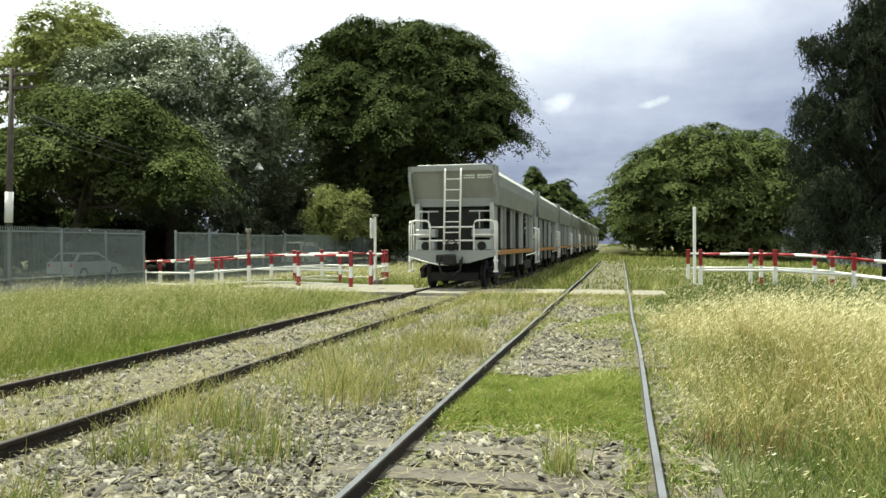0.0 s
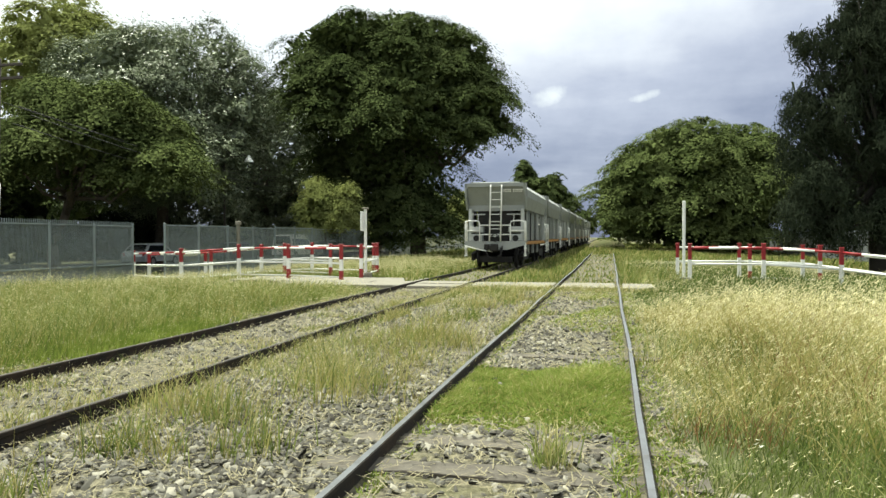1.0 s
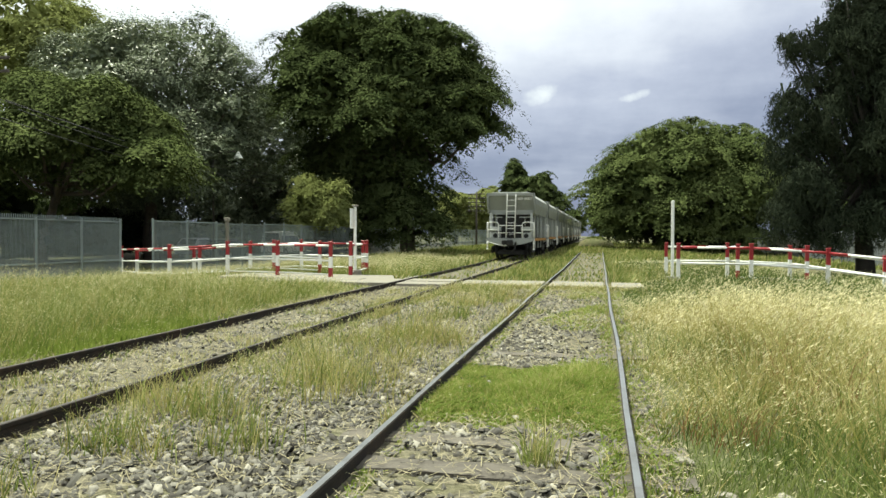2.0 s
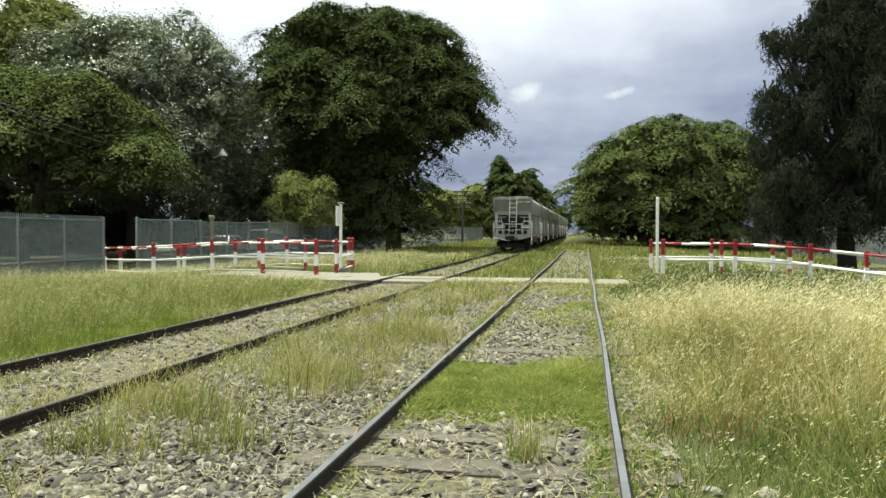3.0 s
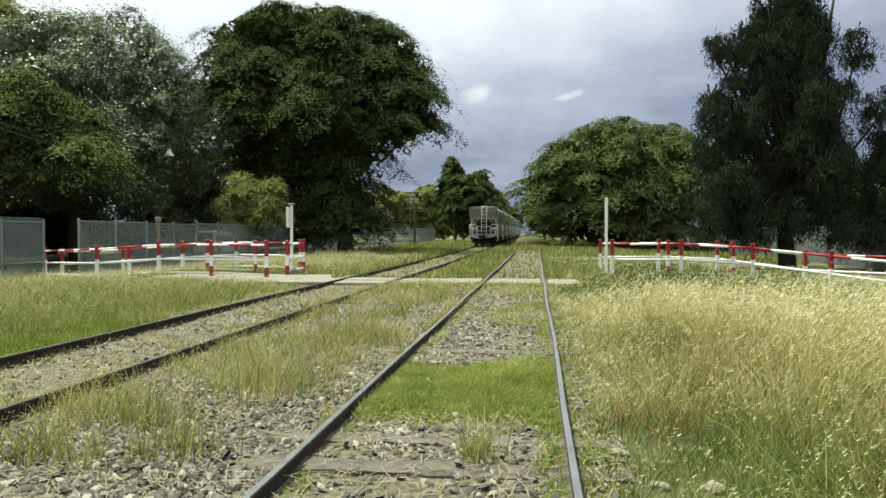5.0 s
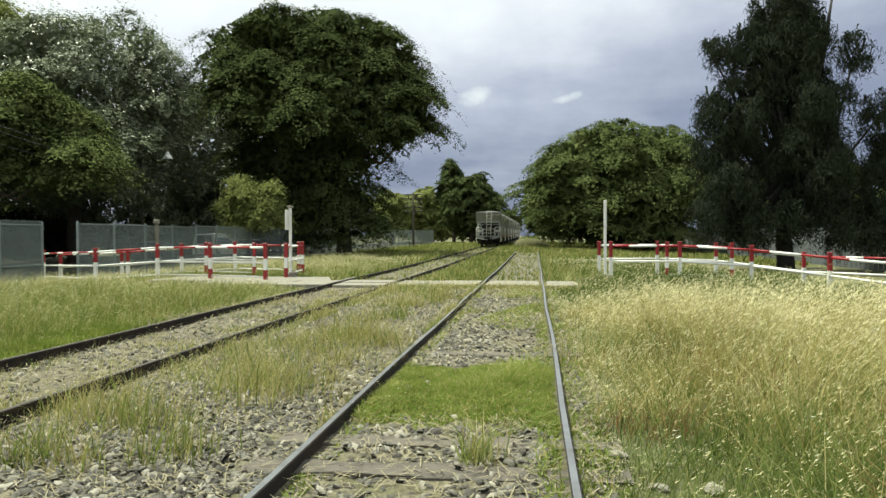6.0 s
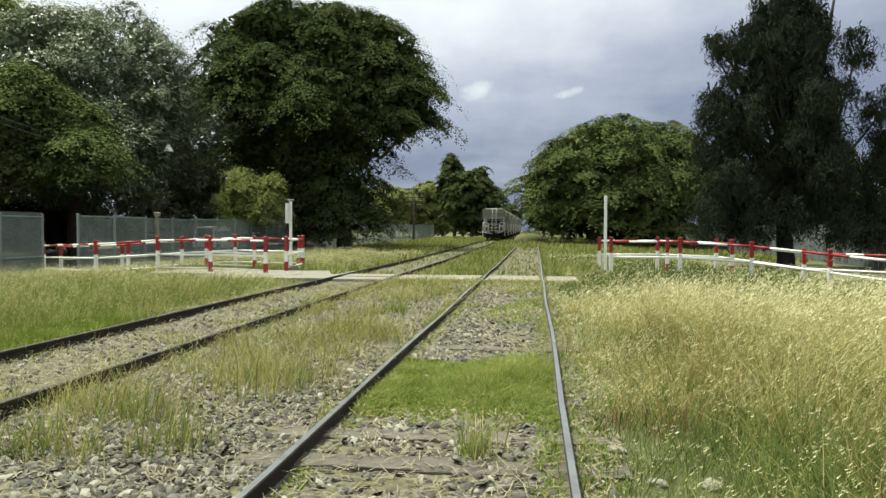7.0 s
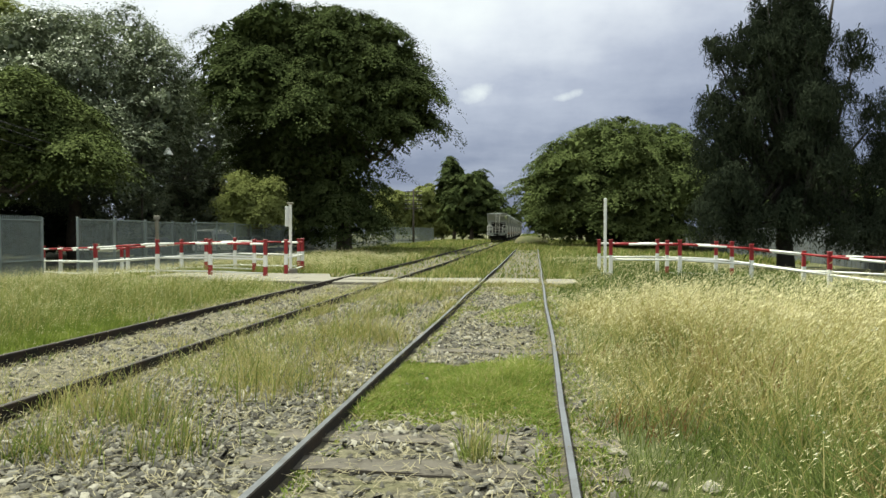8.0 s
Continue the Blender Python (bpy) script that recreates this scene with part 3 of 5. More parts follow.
        tube(bm, ring, 0.02, 6)
        for a in (0.5, 2.6, 4.7):
            tube(bm, [m @ Vector((0.02, -0.09, 1.36)), m @ Vector((0.02 + 0.17 * math.cos(a), -0.09, 1.36 + 0.17 * math.sin(a)))], 0.014, 6)
        tube(bm, [m @ Vector((0.02, -0.09, 1.36)), m @ Vector((0.02, 0.05, 1.36)), m @ Vector((0.02, 0.05, 1.1))], 0.03, 8)
        part("brake_wheel", bm, M_BLACK, w, "small dark hand-brake wheel")
        for s in (-1, 1):
            bm = bmesh.new()
            tube(bm, [m @ Vector(p) for p in ((s * 0.34, 0.0, 0.98), (s * 0.36, -0.16, 0.86), (s * 0.30, -0.22, 0.55), (s * 0.12, -0.28, 0.42))], 0.028, 8)
            part("air_hose", bm, M_BLACK, w)
        bm = bmesh.new()
        tube(bm, [m @ Vector(p) for p in ((-1.3, -0.03, 0.98), (-0.9, -0.05, 0.86), (-0.45, -0.04, 0.76), (-0.1, -0.03, 0.74))], 0.025, 6)
        part("uncoupling_lever", bm, M_WHITE, w)
        # worn lettering on the header, unreadable
        bm = bmesh.new()
        for x0, x1, z in ((0.36, 0.72, 3.50), (0.36, 0.72, 3.43), (0.80, 1.28, 3.50), (0.80, 1.24, 3.43)):
            y = 0.05 + (3.70 - z) * 0.57 / 0.98 - 0.01
            n = 5
            for i in range(n):
                a = x0 + (x1 - x0) * i / n
                box(bm, a, a + (x1 - x0) / n * 0.75, y - 0.02, y, z, z + 0.045, 0, 0, m)
        tagged(part("lettering", bm, M_WHITE, w), kind="stuff")
    return w, make_bogie(w, 1.9) + make_bogie(w, L - 1.9)


wagon, WHEELSETS = make_wagon()
WAGONS = [wagon]
for k in range(1, 9):
    WAGONS.append(copy_thing(wagon, pose(TRACK_LEFT, 22 + k * WAGON_PITCH, RAIL_Z)))
wagon.matrix_basis = pose(TRACK_LEFT, 22, RAIL_Z)


# ---- railings, posts and fences ----


def make_railing(pts, label, tall=1.28, low=0.66, band=1.15, seed=0, feet=()):
    """Posts at the given places, red above and white below, with two banded bars between them."""
    fence = thing("pipe_railing", label, "railing", group="crossing railings")
    base = [Vector((x, y, float(ground_z(x, y)))) for x, y in pts]
    for k, p in enumerate(base):
        bm = bmesh.new()
        box(bm, p.x - 0.055, p.x + 0.055, p.y - 0.055, p.y + 0.055, p.z + tall * 0.62, p.z + tall, 0.008, 1)
        box(bm, p.x - 0.055, p.x + 0.055, p.y - 0.055, p.y + 0.055, p.z + 0.42, p.z + tall * 0.62, 0.0, 0)
        box(bm, p.x - 0.057, p.x + 0.057, p.y - 0.057, p.y + 0.057, p.z - 0.25, p.z + 0.42, 0.0, 1 if k in feet else 0)
        post = part("post", bm, [M_WHITE, M_RED], fence)
        bm = bmesh.new()
        box(bm, p.x - 0.07, p.x + 0.07, p.y - 0.07, p.y + 0.07, p.z + tall, p.z + tall + 0.03, 0.012)
        part("cap", bm, M_RED, post)
    for a, b in zip(base, base[1:]):
        for i, h in enumerate((tall - 0.12, low, 0.2)):
            up = Vector((0, 0, h))
            n = 2 * max(1, round((b - a).length / band * 0.5)) + 1
            bm = bmesh.new()
            if i == 2 and not feet:
                continue
            if i == 0:
                # red beside the posts, longer white lengths between
                for e in range(n):
                    f0, f1 = (e + (0.0 if e % 2 == 0 else -0.22)) / n, (e + 1 + (0.0 if e % 2 else -0.22)) / n
                    tube(bm, [(a + up).lerp(b + up, max(0.0, f0)), (a + up).lerp(b + up, min(1.0, f1 if e < n - 1 else 1.0))], 0.036, 8, (e + 1 + seed) % 2)
            else:
                tube(bm, [a + up, b + up], 0.033 if i == 1 else 0.026, 8, 0)
            part("bar", bm, [M_WHITE, M_RED], fence)
    return fence


RL = "red and white painted steel pipe railing beside the crossing"
make_railing([(-8.1, 23.2), (-10.45, 24.2), (-12.7, 24.8), (-15.0, 24.7), (-20.2, 29.15)], RL, seed=1, feet=(0, 1))
make_railing([(-8.06, 25.1), (-8.4, 28.0)], RL, seed=0, feet=(0, 1))
make_railing([(-9.7, 26.3), (-11.85, 26.9), (-13.2, 27.6), (-15.4, 27.5), (-18.9, 28.4)], RL, seed=0, feet=(0, 1))
make_railing([(-8.75, 28.6), (-11.5, 28.8), (-14.1, 29.4), (-16.9, 29.6)], RL, seed=1, feet=(0,))
make_railing([(3.1, 24.5), (5.3, 24.6), (7.35, 24.0), (8.8, 21.7), (9.6, 18.5), (10.2, 15.2)], RL, seed=0)
make_railing([(5.14, 26.0), (7.17, 25.6)], RL, seed=0, feet=(0, 1))
make_railing([(2.98, 27.5), (5.1, 27.8), (7.2, 27.9), (9.35, 25.3), (11.5, 22.5)], RL, seed=1)


def make_post(x, y, tall, label, sign):
    p = thing("marker_post", label, "post")
    z = float(ground_z(x, y))
    bm = bmesh.new()
    box(bm, x - 0.045, x + 0.045, y - 0.045, y + 0.045, z - 0.1, z + tall, 0.012)
    part("shaft", bm, M_WHITE, p)
    bm = bmesh.new()
    box(bm, x - 0.2, x + 0.2, y - 0.2, y + 0.2, z - 0.2, z + 0.25, 0.03)
    part("footing", bm, M_CONCRETE, p)
    if sign:
        bm = bmesh.new()
        box(bm, x - 0.085, x - 0.047, y - 0.34, y + 0.3, z + tall - 0.8, z + tall - 0.08, 0.01)
        part("sign_plate", bm, M_WHITE, p, "white sign plate seen nearly edge-on")
        bm = bmesh.new()
        box(bm, x - 0.1, x + 0.1, y - 0.1, y + 0.1, z + tall, z + tall + 0.07, 0.02)
        part("cap", bm, M_CONCRETE, p)


make_post(-8.1, 25.7, 2.55, "white painted crossing post with a narrow sign plate", True)
make_post(2.9, 24.3, 2.65, "white painted plain crossing post", False)


def make_fence(x, y0, y1, tall, name, label, mat, spikes, step=2.6, mesh_wire=True, cover=0.4):
    """A run of sheet panels between posts, parallel to the line."""
    fe = thing(name, label, "fence")
    n = max(1, round((y1 - y0) / step))
    for k in range(n + 1):
        y = y0 + (y1 - y0) * k / n
        z = float(ground_z(x, y))
        bm = bmesh.new()
        box(bm, x - 0.04, x + 0.04, y - 0.04, y + 0.04, z - 0.2, z + tall + 0.06, 0.01)
        part("post", bm, mat, fe)
        if k == n:
            break
        yb = y0 + (y1 - y0) * (k + 1) / n
        bm = bmesh.new()
        if mesh_wire:
            m = 62 if yb < 70 else 30
            for i in range(m):
                a = y + 0.05 + (yb - y - 0.1) * (i + 0.5) / m
                wd = (yb - y) / m * cover / 2
                box(bm, x - 0.003, x + 0.003, a - wd, a + wd, z + 0.04, z + tall - 0.05)
            tagged(part("wire_panel", bm, mat, fe, "open welded wire panel"), kind="stuff")
        else:
            m = 9
            for i in range(m):
                a, b = y + 0.05 + (yb - y - 0.1) * i / m, y + 0.05 + (yb - y - 0.1) * (i + 1) / m
                off = 0.012 if i % 2 else -0.012
                box(bm, x + off - 0.01, x + off + 0.01, a, b - 0.01, z + 0.02, z + tall - 0.05 + 0.03 * math.sin(i * 2.3 + k))
            part("board_panel", bm, mat, fe)
        for h in (0.72, tall - 0.06):
            bm = bmesh.new()
            box(bm, x + 0.025, x + 0.07, y + 0.042, yb - 0.042, z + h, z + h + 0.05)
            part("cross_bar", bm, mat, fe)
        if spikes and yb < 45:
            bm = bmesh.new()
            for i in range(24):
                a = y + (yb - y) * (i + 0.5) / 24
                box(bm, x - 0.008, x + 0.008, a - 0.012, a + 0.012, z + tall - 0.05, z + tall + 0.14)
            tagged(part("spike", bm, mat, fe), kind="stuff")
    return fe


make_fence(-20.0, 4.0, 28.8, 2.45, "boundary_fence", "grey welded-wire boundary fence with a spiked top", M_FENCE, True, cover=0.34)
make_fence(-17.6, 27.6, 132.0, 2.45, "boundary_fence", "grey weathered welded-wire boundary fence", M_FENCE, False, cover=0.24)
make_fence(18.0, 10.0, 120.0, 2.3, "boundary_wall", "pale grey upright-board boundary fence under the trees", M_WALL, False, mesh_wire=False)

# ---- trees ----


def leaves_on(lobes, count, size, seed, droop=0.0, inner=0.2, aspect=0.5, pad=1.0, flat=0.9, per=190, airy=0.0):
    """Fine leaves gathered in dense, flat, drooping boughs over the skins of overlapping lobes, with coarser leaves deep inside."""
    count, size = count * 1.55, size * 0.84
    rs = np.random.RandomState(seed)
    lob = np.array(lobes, float)
    area = (lob[:, 3] * lob[:, 4] * lob[:, 5]) ** (2 / 3)
    nc = int(count / per * 1.5)
    pick = rs.choice(len(lob), nc, p=area / area.sum())
    d = rs.normal(size=(nc, 3))
    d /= np.linalg.norm(d, axis=1, keepdims=True)
    c = lob[pick, :3] + d * lob[pick, 3:6] * rs.uniform(0.80, 1.08, nc)[:, None]
    depth = np.full(nc, 9.0)
    for k in range(len(lob)):
        r = np.linalg.norm((c - lob[k, :3]) / lob[k, 3:6], axis=1)
        depth = np.minimum(depth, np.where(pick == k, 9.0, r))
    keep = (depth > 0.8) | (rs.rand(nc) < 0.12)
    c, d = c[keep], d[keep]
    nc = len(c)
    rad = pad * rs.uniform(0.55, 1.45, (nc, 1, 1))
    # a bough: wide, thin, hanging down at its outer rim, ragged at the edge
    ang, rho = rs.rand(nc, per) * 6.283, 0.85 * np.sqrt(rs.rand(nc, per))
    q = np.stack([rho * np.cos(ang), rho * np.sin(ang), np.clip(rs.normal(size=(nc, per)), -1.5, 1.5) * 0.5], -1)
    lobed = 1 + 0.35 * np.sin(ang * 3 + rs.rand(nc, 1) * 6.28) + 0.2 * np.sin(ang * 5 + rs.rand(nc, 1) * 6.28)
    q[..., :2] *= lobed[..., None]
    rr = (q[..., :2] ** 2).sum(-1, keepdims=True)
    q[..., 2:] = q[..., 2:] * 0.18 - 0.38 * rr
    q[..., 2:] -= (q[..., :2] * d[:, None, :2]).sum(-1, keepdims=True) * 0.5
    if droop:
        q[..., 2:] = q[..., 2:] * 1.2 - np.abs(rs.normal(size=(nc, per, 1))) * droop * 0.7
        q[..., :2] *= 0.7
    p = (c[:, None] + q * rad).reshape(-1, 3)
    if airy:
        p += rs.normal(size=p.shape) * airy * (rs.rand(len(p), 1) < 0.4)
    n = len(p)
    out = np.repeat(d, per, 0)
    nor = out * 0.45 + rs.normal(size=(n, 3)) * 0.27 + np.array([0, 0, flat])
    nor[:, :2] += 0.55 * (q[..., :2] / 0.85).reshape(-1, 2)
    s = size * rs.uniform(0.55, 1.4, (n, 1))
    # coarse inner leaves close the crown
    ni = int(count * inner * 0.36)
    pk = rs.choice(len(lob), ni, p=area / area.sum())
    di = rs.normal(size=(ni, 3))
    di /= np.linalg.norm(di, axis=1, keepdims=True)
    pi = lob[pk, :3] + di * lob[pk, 3:6] * rs.uniform(0.3, 0.80, ni)[:, None]
    p, nor = np.concatenate([p, pi]), np.concatenate([nor, rs.normal(size=(ni, 3))])
    s = np.concatenate([s, size * 3.0 * rs.uniform(0.7, 1.3, (ni, 1))])
    n = len(p)
    nor /= np.linalg.norm(nor, axis=1, keepdims=True)
    u = np.cross(nor, rs.normal(size=(n, 3)))
    u /= np.linalg.norm(u, axis=1, keepdims=True) + 1e-9
    u[:, 2] -= droop
    w = np.cross(nor, u)
    w /= np.linalg.norm(w, axis=1, keepdims=True) + 1e-9
    v = np.stack([p - u * s * 0.8 + w * s * aspect, p + u * s * 1.1, p - u * s * 0.6 - w * s * aspect], 1)
    v = v[v[:, :, 2].min(1) > 0.15].reshape(-1, 3)
    return v, np.arange(len(v)).reshape(-1, 3)


def make_tree(x, y, tall, lobes, leaf, label, count, size, seed, trunk_r=0.4, fork=0.3, category="tree", name="tree", droop=0.0, aspect=0.5, flat=0.85, inner=0.2, pad=1.0, airy=0.0, bark=None, per=190):
    """Tapered trunk, limbs that reach into the lobes, and a crown of leaf sprays. Lobes are given from the tree's foot."""
    z = float(ground_z(x, y))
    t = thing(name, label, category, pose(x, y, z))
    rng = random.Random(seed)
    top = Vector((lobes[0][0] * 0.6, lobes[0][1] * 0.6, tall * 0.8))
    bend = [Vector((0, 0, -0.3)), Vector((rng.uniform(-0.2, 0.2), 0, tall * 0.12)), Vector((top.x * 0.35, top.y * 0.3, tall * fork)), top * 0.75, top]
    bm = bmesh.new()
    pts = []
    for a, b in zip(bend, bend[1:]):
        pts += [a.lerp(b, k / 3) + Vector((rng.uniform(-1, 1), rng.uniform(-1, 1), 0)) * trunk_r * 0.12 for k in range(3)]
    tube(bm, pts + [top], trunk_r * 1.15, 12, 0, trunk_r * 0.12)
    part("trunk", bm, bark or M_BARK, t)
    base = bend[2]
    for lo in lobes:
        bm = bmesh.new()
        end = Vector(lo[:3])
        mid = base.lerp(end, 0.5) + Vector((rng.uniform(-0.4, 0.4), rng.uniform(-0.4, 0.4), -0.1 * (end - base).length))
        start = base.lerp(top, rng.uniform(0.0, 0.5))
        tube(bm, [start, start.lerp(mid, 0.5), mid, mid.lerp(end, 0.5), end], trunk_r * 0.42, 7, 0, trunk_r * 0.08)
        part("limb", bm, bark or M_BARK, t)
    v, q = leaves_on(lobes, count, size, seed, droop, inner, aspect, pad, flat, per, airy)
    crown = new("crown", mesh_arrays("crown", v, q, [leaf]))
    crown.parent = t
    return t


def dome(cx, cy, cz, rx, ry, rz, n, seed, lobe=0.42, low=-0.35):
    """Lobes spread over the upper skin of a large rounded crown, and one within."""
    rng = random.Random(seed)
    out = [(cx, cy, cz, rx * 0.72, ry * 0.72, rz * 0.75)]
    for k in range(n):
        zz = low + (1 - low) * (k + 0.5) / n
        a = k * 2.399963 + rng.uniform(-0.3, 0.3)
        h = math.sqrt(max(0, 1 - zz * zz))
        f = (1 - lobe * 0.75) * rng.uniform(0.82, 1.1)
        r = lobe * rng.uniform(0.6, 1.25)
        out.append((cx + rx * f * h * math.cos(a), cy + ry * f * h * math.sin(a), cz + rz * f * zz, rx * r, ry * r, rz * r * 0.8))
    return out


# the big tree beside the line
make_tree(-14.3, 57, 19, dome(-2.2, 0, 12.4, 9.0, 8.5, 7.2, 34, 4, 0.34, low=-0.38) + [(6.0, 0, 10.3, 2.0, 2.4, 1.1), (4.3, -1, 9.9, 2.4, 3, 1.5), (-1.2, -1, 7.0, 5.4, 4.5, 3.2), (-6.5, -1, 7.5, 3.0, 3.5, 2.4),
          (-0.8, -1, 3.9, 3.9, 3.6, 2.6), (2.6, -2, 2.6, 1.7, 2, 1.1), (-3.4, -2, 2.5, 1.8, 2, 1.1), (-8.6, 0, 13.6, 2.8, 3, 2.4), (-5.4, 0, 17.2, 3.2, 3, 2.0), (-8.0, 0, 15.8, 2.6, 3, 2.0), (3.6, 0, 15.2, 2.8, 3, 2.2), (5.2, 0, 12.6, 2.2, 3, 2.0), (-1.0, -1, 17.4, 3.6, 3, 2.1), (1.8, -1, 16.6, 3.2, 3, 2.0)],
          M_LEAF_A, "tall dense dark-green broadleaf tree beside the line", 190000, 0.125, 21, 0.62, pad=1.6, inner=0.3, aspect=0.55, per=420)
# the mass behind the boundary fence
make_tree(-30.5, 47, 17.5, dome(0, 0, 9.8, 9.0, 8, 8.0, 26, 7, 0.34, low=-0.95), M_LEAF_B, "large silvery-green tree behind the boundary fence", 105000, 0.125, 31, 0.5, pad=0.95, airy=0.35, aspect=0.42, per=200)
make_tree(-30.6, 36.5, 10.6, dome(3.6, 0, 6.9, 5.0, 5.0, 3.0, 14, 8, 0.36, low=-0.25) + [(7.8, -1, 6.0, 2.2, 2.6, 1.2), (-1.6, -1, 7.4, 2.4, 2.6, 1.4), (1.6, -2, 9.4, 2.2, 2.4, 1.3), (5.0, -2, 9.0, 2.3, 2.4, 1.2), (3.0, -3.5, 7.2, 2.4, 2.0, 1.1), (-0.2, -3.5, 6.4, 2.0, 2.0, 0.9)], M_LEAF_C, "leafy green tree hanging over the street", 56000, 0.12, 32, 0.35, pad=1.25, airy=0.1, per=260)
make_tree(-40, 38, 12, dome(0, 0, 6.0, 7, 7, 6, 18, 9, low=-0.95), M_LEAF_A, "dark green street tree", 20000, 0.2, 33, 0.45)
make_tree(-33.5, 23, 11, dome(0, 0, 5.6, 5.5, 6, 5.2, 16, 11, low=-0.95), M_LEAF_D, "dark green tree beside the street", 16000, 0.17, 39, 0.4)
make_tree(-49, 60, 25, dome(0, 0, 17.0, 7.4, 7, 8.0, 20, 10), M_LEAF_E, "tall pale yellow-green tree far behind", 32000, 0.22, 34, 0.5, airy=0.3, per=120)
make_tree(-32, 66, 17, dome(0, 0, 8.5, 8.5, 8, 8.2, 20, 12, low=-0.95), M_LEAF_B, "dark silvery tree behind the fence", 45000, 0.17, 35, 0.45, airy=0.3)
make_tree(-24.5, 78, 13, dome(0, 0, 6.5, 6.5, 6, 6.3, 18, 25, low=-0.95), M_LEAF_A, "dark green tree behind the fence", 16000, 0.22, 38, 0.4)
make_tree(-44, 56, 14, dome(0, 0, 7, 9, 8, 7, 16, 26, low=-0.95), M_LEAF_A, "dark green tree across the street", 14000, 0.24, 37, 0.4)
make_tree(-17.95, 46.3, 6.0, [(0, 0, 4.6, 1.2, 1.2, 0.8), (1.3, 0, 4.0, 1.0, 1.0, 0.6), (-1.3, 0, 3.8, 0.9, 1.0, 0.6), (0.4, -0.5, 3.1, 1.2, 1.0, 0.6), (1.7, 0, 5.0, 0.7, 0.7, 0.5), (-0.7, 0, 5.4, 0.8, 0.8, 0.5), (-0.9, -0.4, 2.7, 0.8, 0.7, 0.4), (2.1, 0, 3.0, 0.6, 0.6, 0.4)], M_LEAF_E, "small bright yellow-green tree by the fence", 9000, 0.11, 36, 0.14, pad=0.6, per=60, airy=0.15)


# leafy backdrop added to keep the gaps under the street trees dark
def build_backdrop():
    z0 = float(ground_z(-36, 50))
    lob = [(0, k * 4.2, 1.9 + 0.5 * math.sin(k * 1.7), 1.8, 2.8, 2.1 + 0.5 * math.sin(k * 1.7)) for k in range(30)]
    v, q = leaves_on(lob, 20000, 0.34, 95, inner=0.5)
    hedge = new("hedge", mesh_arrays("hedge", v, q, [M_LEAF_D]))
    hedge.matrix_basis = pose(-35.5, 2, z0)
    tagged(hedge, "added dark leafy backdrop along the street", "hedge", kind="stuff")


build_backdrop()
# right of the line
make_tree(9.2, 78, 13.5, dome(0, 0, 6.6, 9.8, 9, 6.9, 32, 14, 0.36, low=-0.95) + [(-4.6, -2, 9.6, 3.4, 3, 2.6), (5.0, -2, 9.4, 3.6, 3, 2.6), (8.0, -2, 6.0, 2.8, 3, 2.8), (-7.4, -2, 6.2, 2.8, 3, 2.8), (0.2, -1, 11.4, 4.4, 3.5, 2.2), (-2.5, -3, 10.2, 3.5, 3, 2.2)], M_LEAF_C, "broad domed green tree beside the line", 112000, 0.165, 41, 0.5, pad=1.8, per=380)
make_tree(7.6, 97, 14, dome(0, 0, 7.0, 9.5, 9, 7.2, 22, 15, low=-0.9), M_LEAF_C, "broad domed green tree further along the line", 30000, 0.23, 42, 0.5, pad=1.4)
make_tree(28, 82, 11, dome(0, 0, 5.5, 9, 7, 5.5, 16, 16, low=-0.9), M_LEAF_A, "dark green tree behind the boundary fence", 13000, 0.26, 43, 0.4)
make_tree(32, 58, 10, dome(0, 0, 5.0, 8, 7, 5.2, 16, 27, low=-0.9), M_LEAF_A, "dark green tree behind the boundary fence", 13000, 0.24, 44, 0.4)


